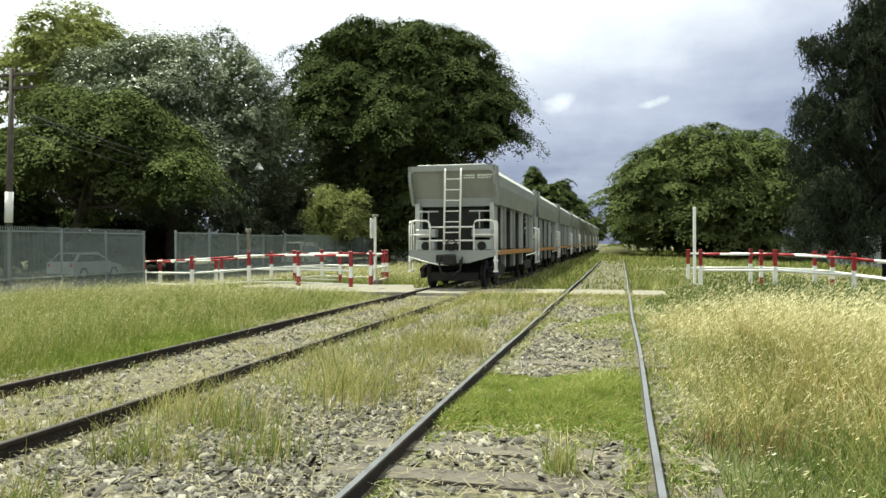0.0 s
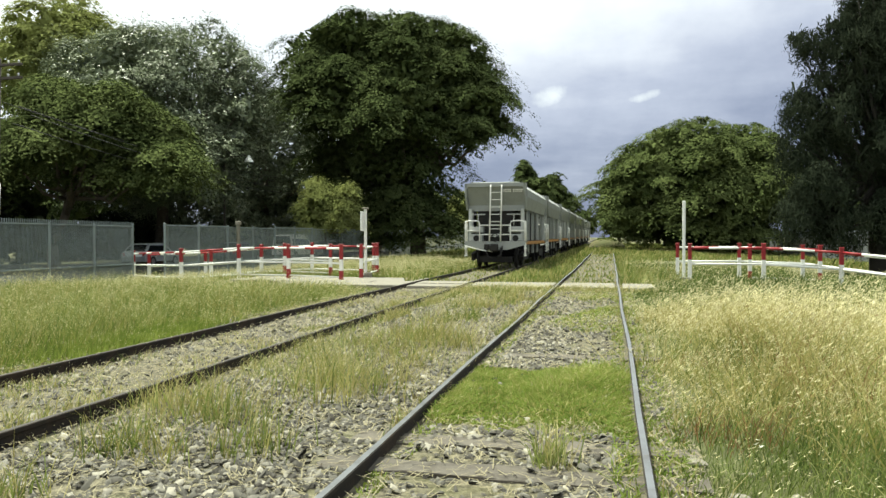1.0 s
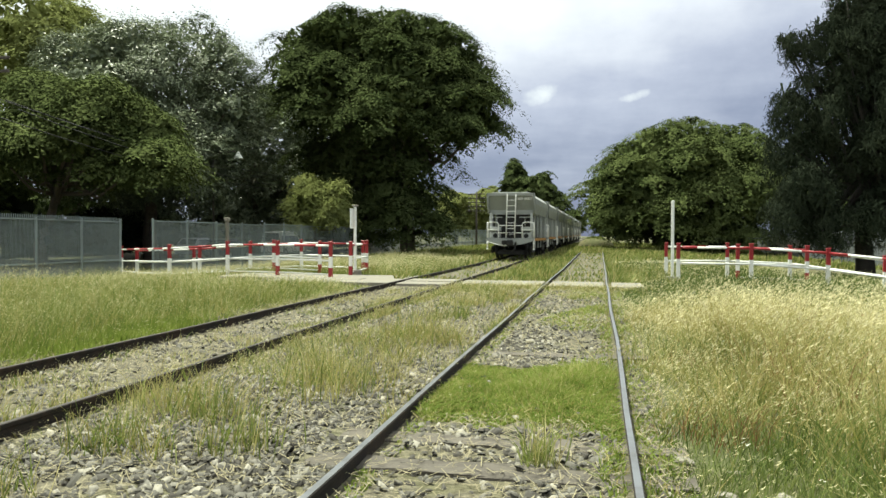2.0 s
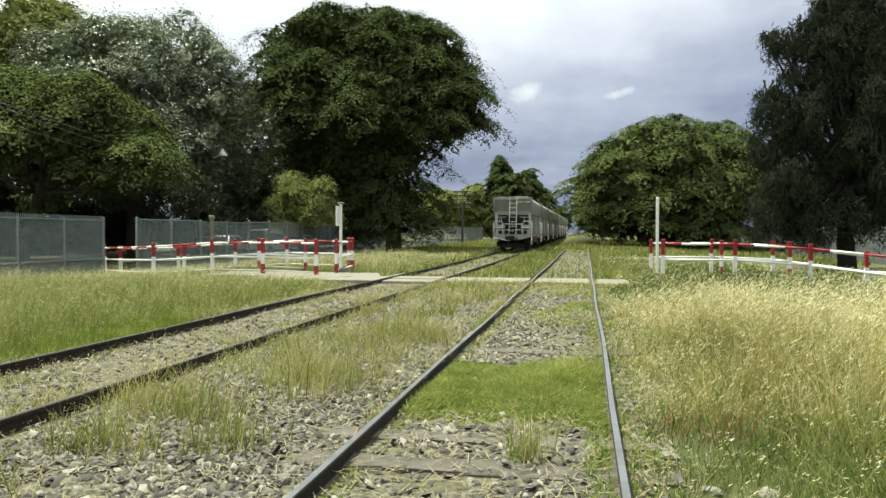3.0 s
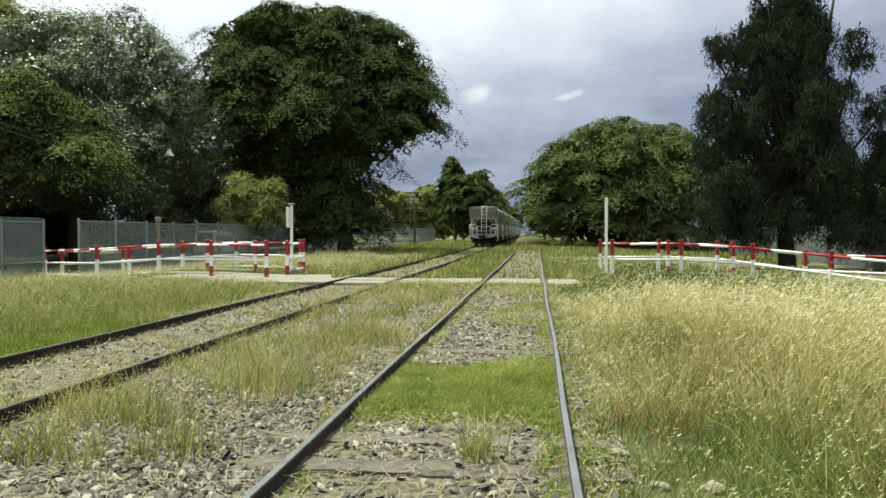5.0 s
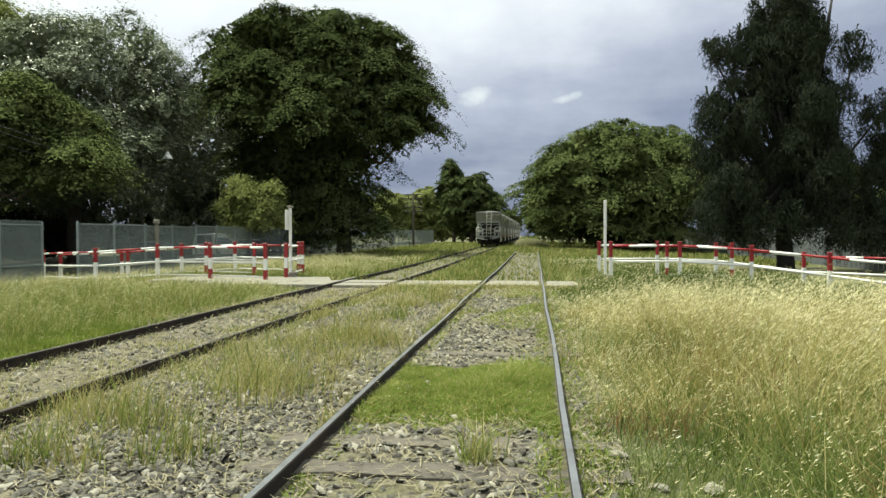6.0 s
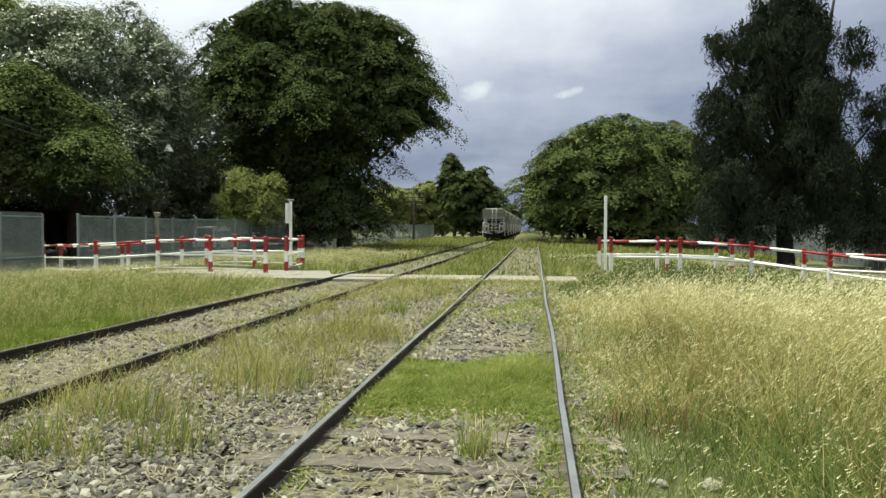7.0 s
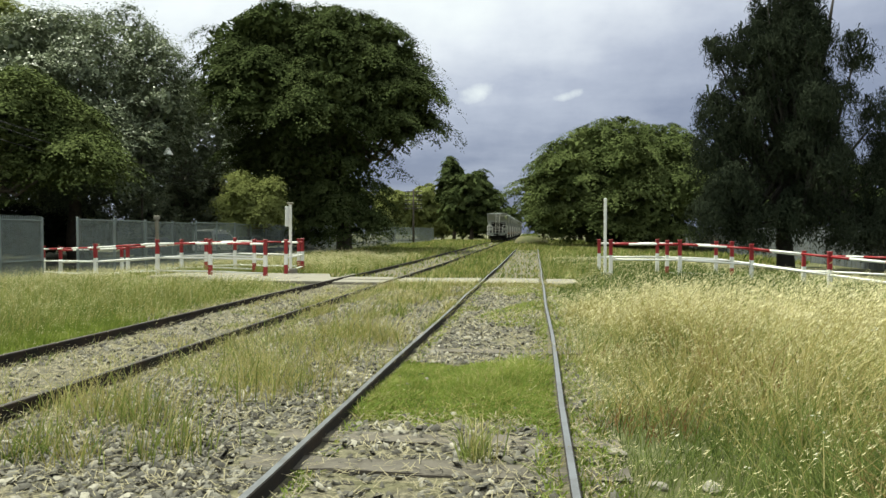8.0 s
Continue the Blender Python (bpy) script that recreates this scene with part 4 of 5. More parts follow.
def build_casuarina():
    lob, rng = [], random.Random(5)
    for k in range(84):
        z = 2.6 + 14.4 * (k / 96) ** 0.95
        r = 3.7 * max(0.1, 1 - (z / 17.6) ** 1.7) * (1.0 if k % 3 == 0 else rng.uniform(0.1, 0.85))
        a = k * 2.4 + rng.uniform(-0.4, 0.4)
        s = rng.uniform(0.45, 0.9)
        lob.append((r * math.cos(a) * (0.78 if math.cos(a) > 0 and z > 6 else 1.0) + 0.25, r * math.sin(a), z, s, s, s * 1.1))
    lob += [(-3.3, 0, 11.8, 0.8, 0.8, 0.4), (-2.4, 0, 12.2, 0.8, 0.8, 0.45), (-1.4, 0, 12.4, 0.8, 0.8, 0.5), (-3.6, 0, 8.8, 0.8, 0.8, 0.8), (-3.5, 0, 6.5, 1.1, 1.2, 1.4), (-2.8, -1, 4.4, 1.4, 1.5, 1.3), (4.2, 0, 4.6, 1.6, 2, 1.6), (4.6, 0, 8.0, 1.0, 1, 1.3), (-3.9, -1, 3.0, 1.2, 1.3, 1.0), (-1.2, -1.5, 2.6, 1.2, 1.2, 0.9), (1.9, -1, 2.9, 1.3, 1.3, 1.2), (3.6, -1, 2.7, 1.3, 1.3, 1.1), (5.6, 0, 3.4, 1.4, 1.4, 1.5), (5.4, 0, 6.0, 1.2, 1.3, 1.5), (3.4, 0, 11.4, 0.9, 0.9, 1.0), (-3.9, 0, 7.6, 0.8, 0.8, 0.9), (-2.9, 0, 11.5, 0.9, 0.9, 0.5), (-3.8, 0, 11.6, 0.7, 0.7, 0.35), (-2.0, 0, 11.1, 1.0, 1.0, 0.7), (-2.5, 0, 9.6, 1.0, 1.0, 0.8), (-3.4, 0, 8.2, 1.0, 1.0, 0.9), (-2.4, 0, 7.2, 1.1, 1.1, 0.9), (2.6, -1.5, 2.0, 1.2, 1.0, 0.8), (4.6, -1.5, 2.0, 1.3, 1.0, 0.8), (6.2, -1, 2.2, 1.2, 1.0, 0.9), (-2.4, -1.5, 2.2, 1.1, 1.0, 0.8)]
    make_tree(13.5, 40, 17.5, lob, M_LEAF_D, "tall dark feathery casuarina tree with drooping sprays", 92000, 0.135, 51, 0.42, 0.2, droop=0.7, aspect=0.2, flat=0.0, inner=0.05, pad=0.62, bark=M_BARKDARK, per=90, airy=0.12)


build_casuarina()
# far end of the line
make_tree(-9.8, 122, 13, dome(0, 0, 6.6, 5.0, 5, 5.8, 14, 17, low=-0.95), M_LEAF_A, "dark green tree standing at the line's far end", 26000, 0.24, 61, 0.35)
make_tree(-13.2, 126, 15.5, dome(0, 0, 8.5, 2.6, 3, 6.6, 10, 18, low=-0.95), M_LEAF_A, "slim dark tree at the line's far end", 14000, 0.24, 62, 0.3)
make_tree(-22.5, 150, 12, dome(0, 0, 6.0, 5, 6, 6, 12, 19, low=-0.95), M_LEAF_E, "bright green tree far along the fence", 16000, 0.34, 63, 0.3)
make_tree(-15.5, 165, 11, dome(0, 0, 5.6, 5.5, 5, 5.6, 12, 20, low=-0.95), M_LEAF_C, "bright green tree far along the line", 14000, 0.34, 64, 0.3)
make_tree(-31, 110, 13, dome(0, 0, 6.5, 6, 6, 6.5, 12, 28, low=-0.95), M_LEAF_C, "green tree behind the fence far off", 20000, 0.3, 68, 0.3)
make_tree(8.5, 130, 13, dome(0, 0, 6.5, 8, 8, 6.5, 14, 22, low=-0.95), M_LEAF_A, "dark tree arching towards the line far off", 20000, 0.32, 65, 0.4)
make_tree(5.0, 200, 9, dome(0, 0, 4.6, 7, 6, 4.6, 12, 23, low=-0.95), M_LEAF_A, "dark green tree closing the line's far end", 14000, 0.4, 66, 0.4)
make_tree(-10.0, 230, 10, dome(0, 0, 5.0, 8, 6, 5, 12, 24, low=-0.95), M_LEAF_A, "dark green tree closing the line's far end", 12000, 0.4, 67, 0.4)

make_tree(-26.6, 140, 11.5, dome(0, 0, 5.6, 4.6, 5, 5.6, 13, 31, low=-0.95), M_LEAF_E, "bright green tree far along the fence", 13000, 0.32, 70, 0.3)
make_tree(-18.6, 153, 10.5, dome(0, 0, 5.0, 4.2, 5, 5.2, 13, 32, low=-0.95), M_LEAF_E, "bright green tree far along the fence", 12000, 0.32, 71, 0.3)
make_tree(2.4, 172, 11, dome(0, 0, 5.4, 4.6, 5, 5.4, 14, 30, low=-0.95), M_LEAF_A, "dark green tree near the line's far end", 12000, 0.32, 69, 0.35)

# ---- grass ----


def blades(x, y, tall, lean, width, seed, z=None, loose=0.36):
    """Bent tapering blades, two quads each."""
    rs = np.random.RandomState(seed)
    n = len(x)
    z = ground_z(x, y) if z is None else z
    a = rs.rand(n) * 6.283
    y = np.asarray(y, float)
    wx, wy = np.cos(a) * width, np.sin(a) * width
    h = tall * rs.uniform(0.55, 1.25, n)
    lx = lean[0] * h + rs.normal(size=n) * loose * h
    ly = lean[1] * h + rs.normal(size=n) * loose * h
    P = lambda f, g, k: np.stack([x + lx * f + wx * k, y + ly * f + wy * k, z + h * g], -1)
    near = y < 6.5
    a5 = np.stack([P(0, -0.03, -1), P(0, -0.03, 1), P(0.35, 0.62, 0.75), P(0.35, 0.62, -0.75), P(1, 1.0, 0.0)], 1)[near]
    a3 = np.stack([P(0, -0.03, -1), P(0, -0.03, 1), P(1, 1.0, 0)], 1)[~near]
    q5 = (np.array([[0, 1, 2], [0, 2, 3], [3, 2, 4]])[None] + 5 * np.arange(len(a5))[:, None, None]).reshape(-1, 3)
    q3 = np.arange(3 * len(a3)).reshape(-1, 3) + 5 * len(a5)
    v, q = np.concatenate([a5.reshape(-1, 3), a3.reshape(-1, 3)]), np.concatenate([q5, q3])
    tips = np.stack([x + lx, y + ly, z + h], -1)
    return v, q, tips


def heads(tips, size, seed, long=2.2, sprays=1, loose=1.0):
    """Seed heads: slim spikelets at the tip of a stem, several to a panicle."""
    rs = np.random.RandomState(seed)
    t = np.repeat(tips, sprays, 0)
    n = len(t)
    s = np.repeat(np.broadcast_to(size, len(tips)), sprays) * rs.uniform(0.6, 1.3, n)
    if sprays > 1:
        t = t + rs.normal(size=(n, 3)) * np.array([2.2, 2.2, 2.6]) * s[:, None] * loose
    a = rs.rand(n) * 6.283
    dx, dy = np.cos(a) * s * 0.5, np.sin(a) * s * 0.5
    lx, lz = rs.uniform(-0.4, 1.5, n) * s * long, rs.uniform(-0.2, 1.1, n) * s * long
    P = lambda i, j: np.stack([t[:, 0] + dx * i + lx * j, t[:, 1] + dy * i, t[:, 2] + lz * j], -1)
    v = np.stack([P(-1, 0), P(1, 0), P(0, 1)], 1).reshape(-1, 3)
    return v, np.arange(len(v)).reshape(-1, 3)


def stuff(name, v, q, mat, label, category):
    return tagged(new(name, mesh_arrays(name, v, q, [mat])), label, category, kind="stuff")


def spread(n, x0, x1, y0, y1, seed, power=1.8):
    rs = np.random.RandomState(seed)
    return rs.uniform(x0, x1, n), y0 + (y1 - y0) * rs.rand(n) ** power, rs


def clumps(x, y, cell, seed):
    """A rough value from 0 to 1 that changes from tuft to tuft."""
    rs = np.random.RandomState(seed)
    table = rs.rand(256, 256)
    fx, fy = x / cell + 40, y / cell + 40
    i, j = np.floor(fx).astype(int), np.floor(fy).astype(int)
    u, w = fx - i, fy - j
    u, w = u * u * (3 - 2 * u), w * w * (3 - 2 * w)
    g = lambda a, b: table[a % 256, b % 256]
    return (g(i, j) * (1 - u) + g(i + 1, j) * u) * (1 - w) + (g(i, j + 1) * (1 - u) + g(i + 1, j + 1) * u) * w


def wave(x, y):
    return 0.5 + 0.25 * np.sin(x * 0.8 + 0.7 * np.sin(y * 0.5)) + 0.25 * np.sin(y * 0.45 - x * 0.3 + 1.0)


def build_right_meadow():
    x, y, rs = spread(285000, 1.08, 17.0, 2.8, 40, 71, 2.0)
    c3 = clumps(x, y, 0.28, 23)
    ok = ((y < 17) | (x < 12)) & (rs.rand(len(x)) < np.clip((x - 0.9) / 0.5, 0.35, 1) * (0.25 + 1.1 * c3))
    x, y, c3 = x[ok], y[ok], c3[ok]
    n = len(x)
    edge = np.clip((x - 0.85) / 1.5, 0.2, 1)
    # a pale ripe belt laid over by the wind across the middle, greener close by and far off
    c1, c2 = clumps(x, y, 0.55, 3), clumps(x, y, 1.7, 4)
    across = y - 15.6 + 1.25 * x - 2.5 * (c2 - 0.5)
    belt = np.exp(-(across / 2.5) ** 2) * np.clip((x - 0.8) / 1.4, 0.2, 1)
    beyond = np.clip((across - 1.8) / 1.5, 0, 1)
    green = np.clip((clumps(x, y, 1.3, 21) - 0.52) * 4, 0, 1)
    dry = rs.rand(n) < np.clip(0.06 + 0.40 * c2 + 0.30 * c1 + 0.85 * belt - 0.45 * green * (1 - belt) - 0.8 * beyond, 0.03, 0.96)
    rust = (rs.rand(n) < 0.40 * np.clip((clumps(x, y, 0.8, 22) - 0.55) * 4, 0, 1)) & (y < 9) & (x < 3.6) & ~dry
    lush = ~dry & ~rust & (rs.rand(n) < np.maximum(0.9 * beyond, 0.55 * green))
    tall = 0.60 * edge * (0.40 + 0.55 * c1 + 0.55 * c2) * np.where(y > 15, np.clip(1.0 - (y - 15) / 12, 0.5, 1), 1.0)
    width = (0.0019 + 0.00034 * y) * (0.8 + 0.5 * c1)
    for name, mask, mat, lab, sd in (("tall_grass", ~dry & ~rust & ~lush, M_GRASS, "tall green grass leaning in the wind", 1), ("lush_grass", lush, M_WEED, "soft green grass before the railing", 4), ("russet_grass", rust, M_RUST, "russet stalks standing in the grass", 3),
                                     ("dry_grass", dry, M_DRY, "tall dry straw-coloured grass leaning in the wind", 2)):
        b = belt[mask]
        v, q, tips = blades(x[mask], y[mask], tall[mask] * {1: 0.85, 2: 1.05, 3: 1.05, 4: 0.8}[sd], (0.22 + 0.45 * b, -0.05), width[mask], sd, None, 0.62)
        stuff(name, v, q, mat, lab, "grass")
        chance = {1: 0.25, 2: 0.85, 3: 0.3, 4: 0.04}[sd]
        pickd = np.random.RandomState(5 + sd).rand(len(tips)) < chance
        v, q = heads(tips[pickd], (0.0042 + 0.00072 * y[mask][pickd]) * (1 + 0.35 * b[pickd]), 6 + sd, 2.8, 4 if sd == 2 else 2)
        stuff("seed_heads", v, q, M_RUST if sd == 3 else M_SEED, "russet seed heads" if sd == 3 else "pale ripe seed heads of the grass", "grass")
    k = np.random.RandomState(8).rand(n) < 0.003
    v, q = heads(np.stack([x[k], y[k], ground_z(x[k], y[k]) + tall[k] * 1.0], -1), 0.016, 9, 1.2, 4, 0.5)
    stuff("wild_flowers", v, q, M_FLOWER, "small white wild flower heads", "flower")
    # leafy green weeds before the railing
    m = 60
    cx, cy = rs.uniform(3.6, 12.0, m), rs.uniform(18.5, 23.3, m)
    bx, by = np.repeat(cx, 220) + rs.normal(size=m * 220) * 0.32, np.repeat(cy, 220) + rs.normal(size=m * 220) * 0.3
    v, q, _ = blades(bx, by, np.repeat(rs.uniform(0.22, 0.55, m), 220) * rs.uniform(0.5, 1.1, m * 220), (0.1, 0), 0.016, 25, None, 0.6)
    stuff("weeds", v, q, M_WEED, "leafy green weeds before the railing", "weeds")


def build_left_meadow():
    x, y, rs = spread(152000, -19.5, -5.85, 4.5, 44, 72, 1.35)
    keep = ~((x > -12.4) & (y > 20.6) & (y < 25.6)) & ((y < 21) | (rs.rand(len(x)) < 0.6))
    x, y = x[keep], y[keep]
    c1, c2 = clumps(x, y, 0.6, 5), clumps(x, y, 2.0, 6)
    c3 = clumps(x, y, 0.35, 24)
    tall = 0.44 * (0.22 + 0.55 * c1 + 0.5 * c2 + 0.45 * c3 ** 2) * np.clip((-5.7 - x) / 0.9, 0.2, 1) * np.where(y > 18, 0.6, 1.0)
    dry = np.random.RandomState(3).rand(len(x)) < 0.02 + 0.34 * c1 + 0.30 * c2 * c3
    width = 0.0026 + 0.00042 * y
    v, q, tips = blades(x[~dry], y[~dry], tall[~dry], (0.12, 0), width[~dry] * 1.15, 11, None, 0.6)
    fleck = np.random.RandomState(31).rand(len(tips)) < 0.22
    vh, qh = heads(tips[fleck], 0.004 + 0.0006 * y[~dry][fleck], 32, 2.0, 2)
    stuff("seed_heads", vh, qh, M_SEED, "small pale heads of the meadow grass", "grass")
    stuff("meadow_grass", v, q, M_GRASS, "green meadow grass beside the left track", "grass")
    v, q, tips = blades(x[dry], y[dry], tall[dry] * 1.1, (0.22, 0), width[dry] * 0.8, 12)
    stuff("dry_grass", v, q, M_DRY, "dry stems standing in the meadow", "grass")
    v, q = heads(tips, 0.004 + 0.0006 * y[dry], 13, 2.2, 3)
    stuff("seed_heads", v, q, M_SEED, "pale seed heads in the meadow", "grass")
    n = 9000
    x, y = -6.4 + np.random.RandomState(81).normal(size=n) * 0.5, 9.4 + np.random.RandomState(82).normal(size=n) * 1.0
    ok = x < -5.6
    v, q, _ = blades(x[ok], y[ok], np.full(ok.sum(), 0.16), (0.1, 0), 0.012, 19)
    stuff("clover", v, q, M_MOSS, "low bright green clover beside the track", "grass")


def build_track_weeds():
    rs = np.random.RandomState(73)
    # clumps of weeds between and in the tracks: the plain ones by chance, the marked ones where they stand
    m = 135
    cx, cy = rs.uniform(-6.0, 0.95, m), 3.2 + 17 * rs.rand(m) ** 1.1
    size = rs.uniform(0.35, 0.95, m)
    strip = (cx > -3.3) & (cx < -1.0)
    bare = (np.abs(cx) < 0.8) & (cy < 12)
    keep = (strip & (cy > 6)) | (rs.rand(m) < 0.45) & ~bare
    stones = (cx > -2.6) & (cx < -0.9) & (cy < 6.3)
    keep &= ~(stones & (rs.rand(m) < 0.8))
    marked = np.array([(0.29, 4.74, 0.9), (0.25, 4.78, 0.65), (-1.8, 6.6, 1.25), (-2.1, 6.9, 1.0), (-1.72, 9.9, 1.35), (-1.9, 10.4, 1.2), (-1.77, 4.65, 0.95), (-2.29, 4.4, 0.7), (-2.7, 4.45, 0.8), (-4.23, 8.1, 0.7),
                       (-0.51, 14.2, 0.8), (-2.1, 9.0, 1.0), (-2.6, 8.2, 1.2), (-2.3, 7.5, 1.0), (1.3, 8.5, 1.3), (-2.1, 18.3, 1.0), (-2.8, 5.6, 1.0), (-2.4, 5.4, 0.9)])
    cx, cy, size = np.r_[cx[keep], marked[:, 0]], np.r_[cy[keep], marked[:, 1]], np.r_[size[keep], marked[:, 2]]
    x, y, t, g = [], [], [], []
    for a, b, s in zip(cx, cy, size):
        n = int(rs.uniform(90, 190) * s)
        wide = 0.06 if abs(a - 0.27) < 0.03 else 0.17 if b < 6 else 0.24
        x.append(a + rs.normal(size=n) * wide * s)
        y.append(b + rs.normal(size=n) * wide * s)
        t.append(np.full(n, (0.37 if -3.4 < a < -1.0 or abs(a - 0.27) < 0.03 or a > 1.0 else 0.13) * s) * rs.uniform(0.4, 1.25, n))
        g.append(np.full(n, rs.rand()))
    # weeds pressed against the rails of the left track, hiding them in places, and along the crossing's edge
    for a, reach in ((TRACK_LEFT + 0.873, 0.30), (TRACK_LEFT + 0.4, 0.2), (-1.12, 0.08)):
        m = 70
        ys = 4.5 + 16.0 * rs.rand(m) ** 0.8
        keep = rs.rand(m) < 0.22 + 0.28 * (ys > 11)
        for b in ys[keep]:
            n = 70
            x.append(a + 0.12 + rs.rand(n) * reach)
            y.append(b + rs.normal(size=n) * 0.22)
            t.append(np.full(n, rs.uniform(0.08, 0.24)) * rs.uniform(0.4, 1.25, n))
            g.append(np.full(n, rs.rand()))
    n = 5200
    x.append(np.r_[rs.uniform(-3.4, -1.0, n // 2), rs.uniform(0.9, 3.2, n // 4), rs.uniform(-0.8, 0.8, n // 4)])
    y.append(20.4 + rs.rand(n) * 0.5)
    t.append(np.full(n, 0.13) * rs.uniform(0.4, 1.3, n))
    g.append(rs.rand(n))
    # thin low growth over the stones of the strip
    n = 28000
    x2, y2 = rs.uniform(-6.0, 1.0, n), 4.2 + 17 * rs.rand(n) ** 1.2
    ok = (wave(x2 * 2.2, y2 * 1.4) + 0.25 * rs.rand(n) > 0.72) & ~((np.abs(x2) < 0.8) & (y2 < 12))
    x, y, t, g = x + [x2[ok]], y + [y2[ok]], t + [np.full(ok.sum(), 0.07)], g + [np.full(ok.sum(), 0.6)]
    x, y, t, g = map(np.concatenate, (x, y, t, g))
    ok = np.ones(len(x), bool)
    for rl in (-0.873, 0.873):
        ok &= np.abs(x - rl) > 0.06
    x, y, t, g = x[ok], y[ok], t[ok], g[ok]
    dry = rs.rand(len(x)) < np.where(g > 0.45, 0.75, 0.38)
    width = 0.0021 + 0.00042 * y
    v, q, tips = blades(x[~dry], y[~dry], t[~dry], (0.08, 0), width[~dry] * 1.25, 14, None, 0.55)
    vh, qh = heads(tips[::4], 0.004 + 0.0005 * y[~dry][::4], 26, 2.2, 2)
    stuff("seed_heads", vh, qh, M_SEED, "pale flecks of seed on the weeds", "weeds")
    stuff("weeds", v, q, M_GRASS, "green weeds growing in the ballast", "weeds")
    v, q, tips = blades(x[dry], y[dry], t[dry] * 1.15, (0.12, 0), width[dry] * 0.8, 15, None, 0.5)
    stuff("dry_weeds", v, q, M_DRY, "dry weeds growing in the ballast", "weeds")
    v, q = heads(tips[::2], 0.0045 + 0.0005 * y[dry][::2], 16, 2.4, 2)
    stuff("seed_heads", v, q, M_SEED, "pale seed heads among the tracks", "weeds")
    # short bright turf between the near rails and along them
    n = 52000
    x, y = rs.uniform(-0.82, 0.86, n), rs.uniform(5.35, 8.55, n)
    ragged = 0.16 * np.sin(x * 5.1) + 0.1 * np.sin(x * 13 + 1)
    ok = (y > 5.75 + ragged) & (y < 8.3 + ragged * 0.7) & (rs.rand(n) < 0.35 + 0.65 * wave(x * 6, y * 3.5))
    x, y = x[ok], y[ok]
    x2, y2 = rs.uniform(-0.8, 1.2, 30000), 3 + 19 * rs.rand(30000) ** 1.4
    ok2 = (wave(x2 * 4, y2 * 2.2) > 0.62) | (np.abs(x2) > 0.66)
    ok2 &= ~((np.abs(x2) < 0.6) & (y2 < 5.6) & (rs.rand(30000) < 0.3))
    x, y = np.concatenate([x, x2[ok2]]), np.concatenate([y, y2[ok2]])
    ok = (np.abs(np.abs(x) - 0.873) > 0.05)
    x, y = x[ok], y[ok]
    old = rs.rand(len(x)) < 0.2
    hh = 0.025 + 0.07 * wave(x * 5, y * 4) ** 2 * (0.5 + rs.rand(len(x)))
    v, q, _ = blades(x[~old], y[~old], hh[~old], (0.15, 0), 0.004 + 0.0006 * y[~old], 17, None, 1.25)
    stuff("turf", v, q, M_MOSS, "short bright green turf between the rails", "grass")
    v, q, _ = blades(x[old], y[old], hh[old] * 1.2, (0.2, 0), 0.002 + 0.0004 * y[old], 20, None, 0.8)
    stuff("dry_turf", v, q, M_DRY, "withered stalks in the turf between the rails", "grass")


def build_thatch():
    """Dead stalks lying flat on the bed of both tracks."""
    rs = np.random.RandomState(77)
    n = 23000
    x, y = rs.uniform(-6.1, 1.25, n), 3.2 + 17.5 * rs.rand(n) ** 1.4
    ok = (np.abs(np.abs(x) - 0.873) > 0.06) & ~((np.abs(x) < 0.8) & (y > 5.9) & (y < 8.2))
    x, y = x[ok], y[ok]
    n = len(x)
    a, ln, w = rs.rand(n) * 6.283, rs.uniform(0.015, 0.07, n), 0.0016 + 0.0003 * y
    dx, dy, z = np.cos(a) * ln, np.sin(a) * ln, ground_z(x, y) + rs.uniform(0.01, 0.045, n)
    nx, ny = -np.sin(a) * w, np.cos(a) * w
    lift = rs.uniform(-0.01, 0.03, n)
    v = np.stack([np.stack([x + s * dx + k * nx, y + s * dy + k * ny, z + (lift if s > 0 else 0)], -1) for s, k in ((-1, -1), (-1, 1), (1, 1), (1, -1))], 1).reshape(-1, 3)
    stuff("thatch", v, np.arange(len(v)).reshape(-1, 4), M_THATCH, "dead grass stalks lying on the ballast", "dead grass")


def build_far_grass():
    x, y, rs = spread(90000, -17.4, 17.0, 23.3, 120, 74, 1.6)
    bed = (np.abs(x - TRACK_LEFT) < 1.25)
    inner = (np.abs(x) < 0.8) & (y < 60)
    few = rs.rand(len(x)) < 0.3
    ok = ~(bed & ~few) & ~(inner & ~few) & ~((x > 3) & (y < 46)) & ~((x < -6) & (y < 44))
    ok &= (np.abs(np.abs(x) - 0.873) > 0.09) | (y > 80)
    low = np.where((bed | inner), 0.4, 1.0)[ok]
    x, y = x[ok], y[ok]
    tall = (0.20 + 0.14 * wave(x, y)) * low * (0.35 + 0.8 * clumps(x, y, 1.2, 9) + 0.7 * clumps(x, y, 3.0, 29) ** 2)
    dry = np.random.RandomState(4).rand(len(x)) < 0.28
    for name, mask, mat in (("far_grass", ~dry, M_GRASS), ("far_dry_grass", dry, M_DRY)):
        v, q, _ = blades(x[mask], y[mask], tall[mask], (0.2, 0), 0.010 + 0.0007 * y[mask], 18)
        stuff(name, v, q, mat, "rough grass growing along the line beyond the crossing", "grass")


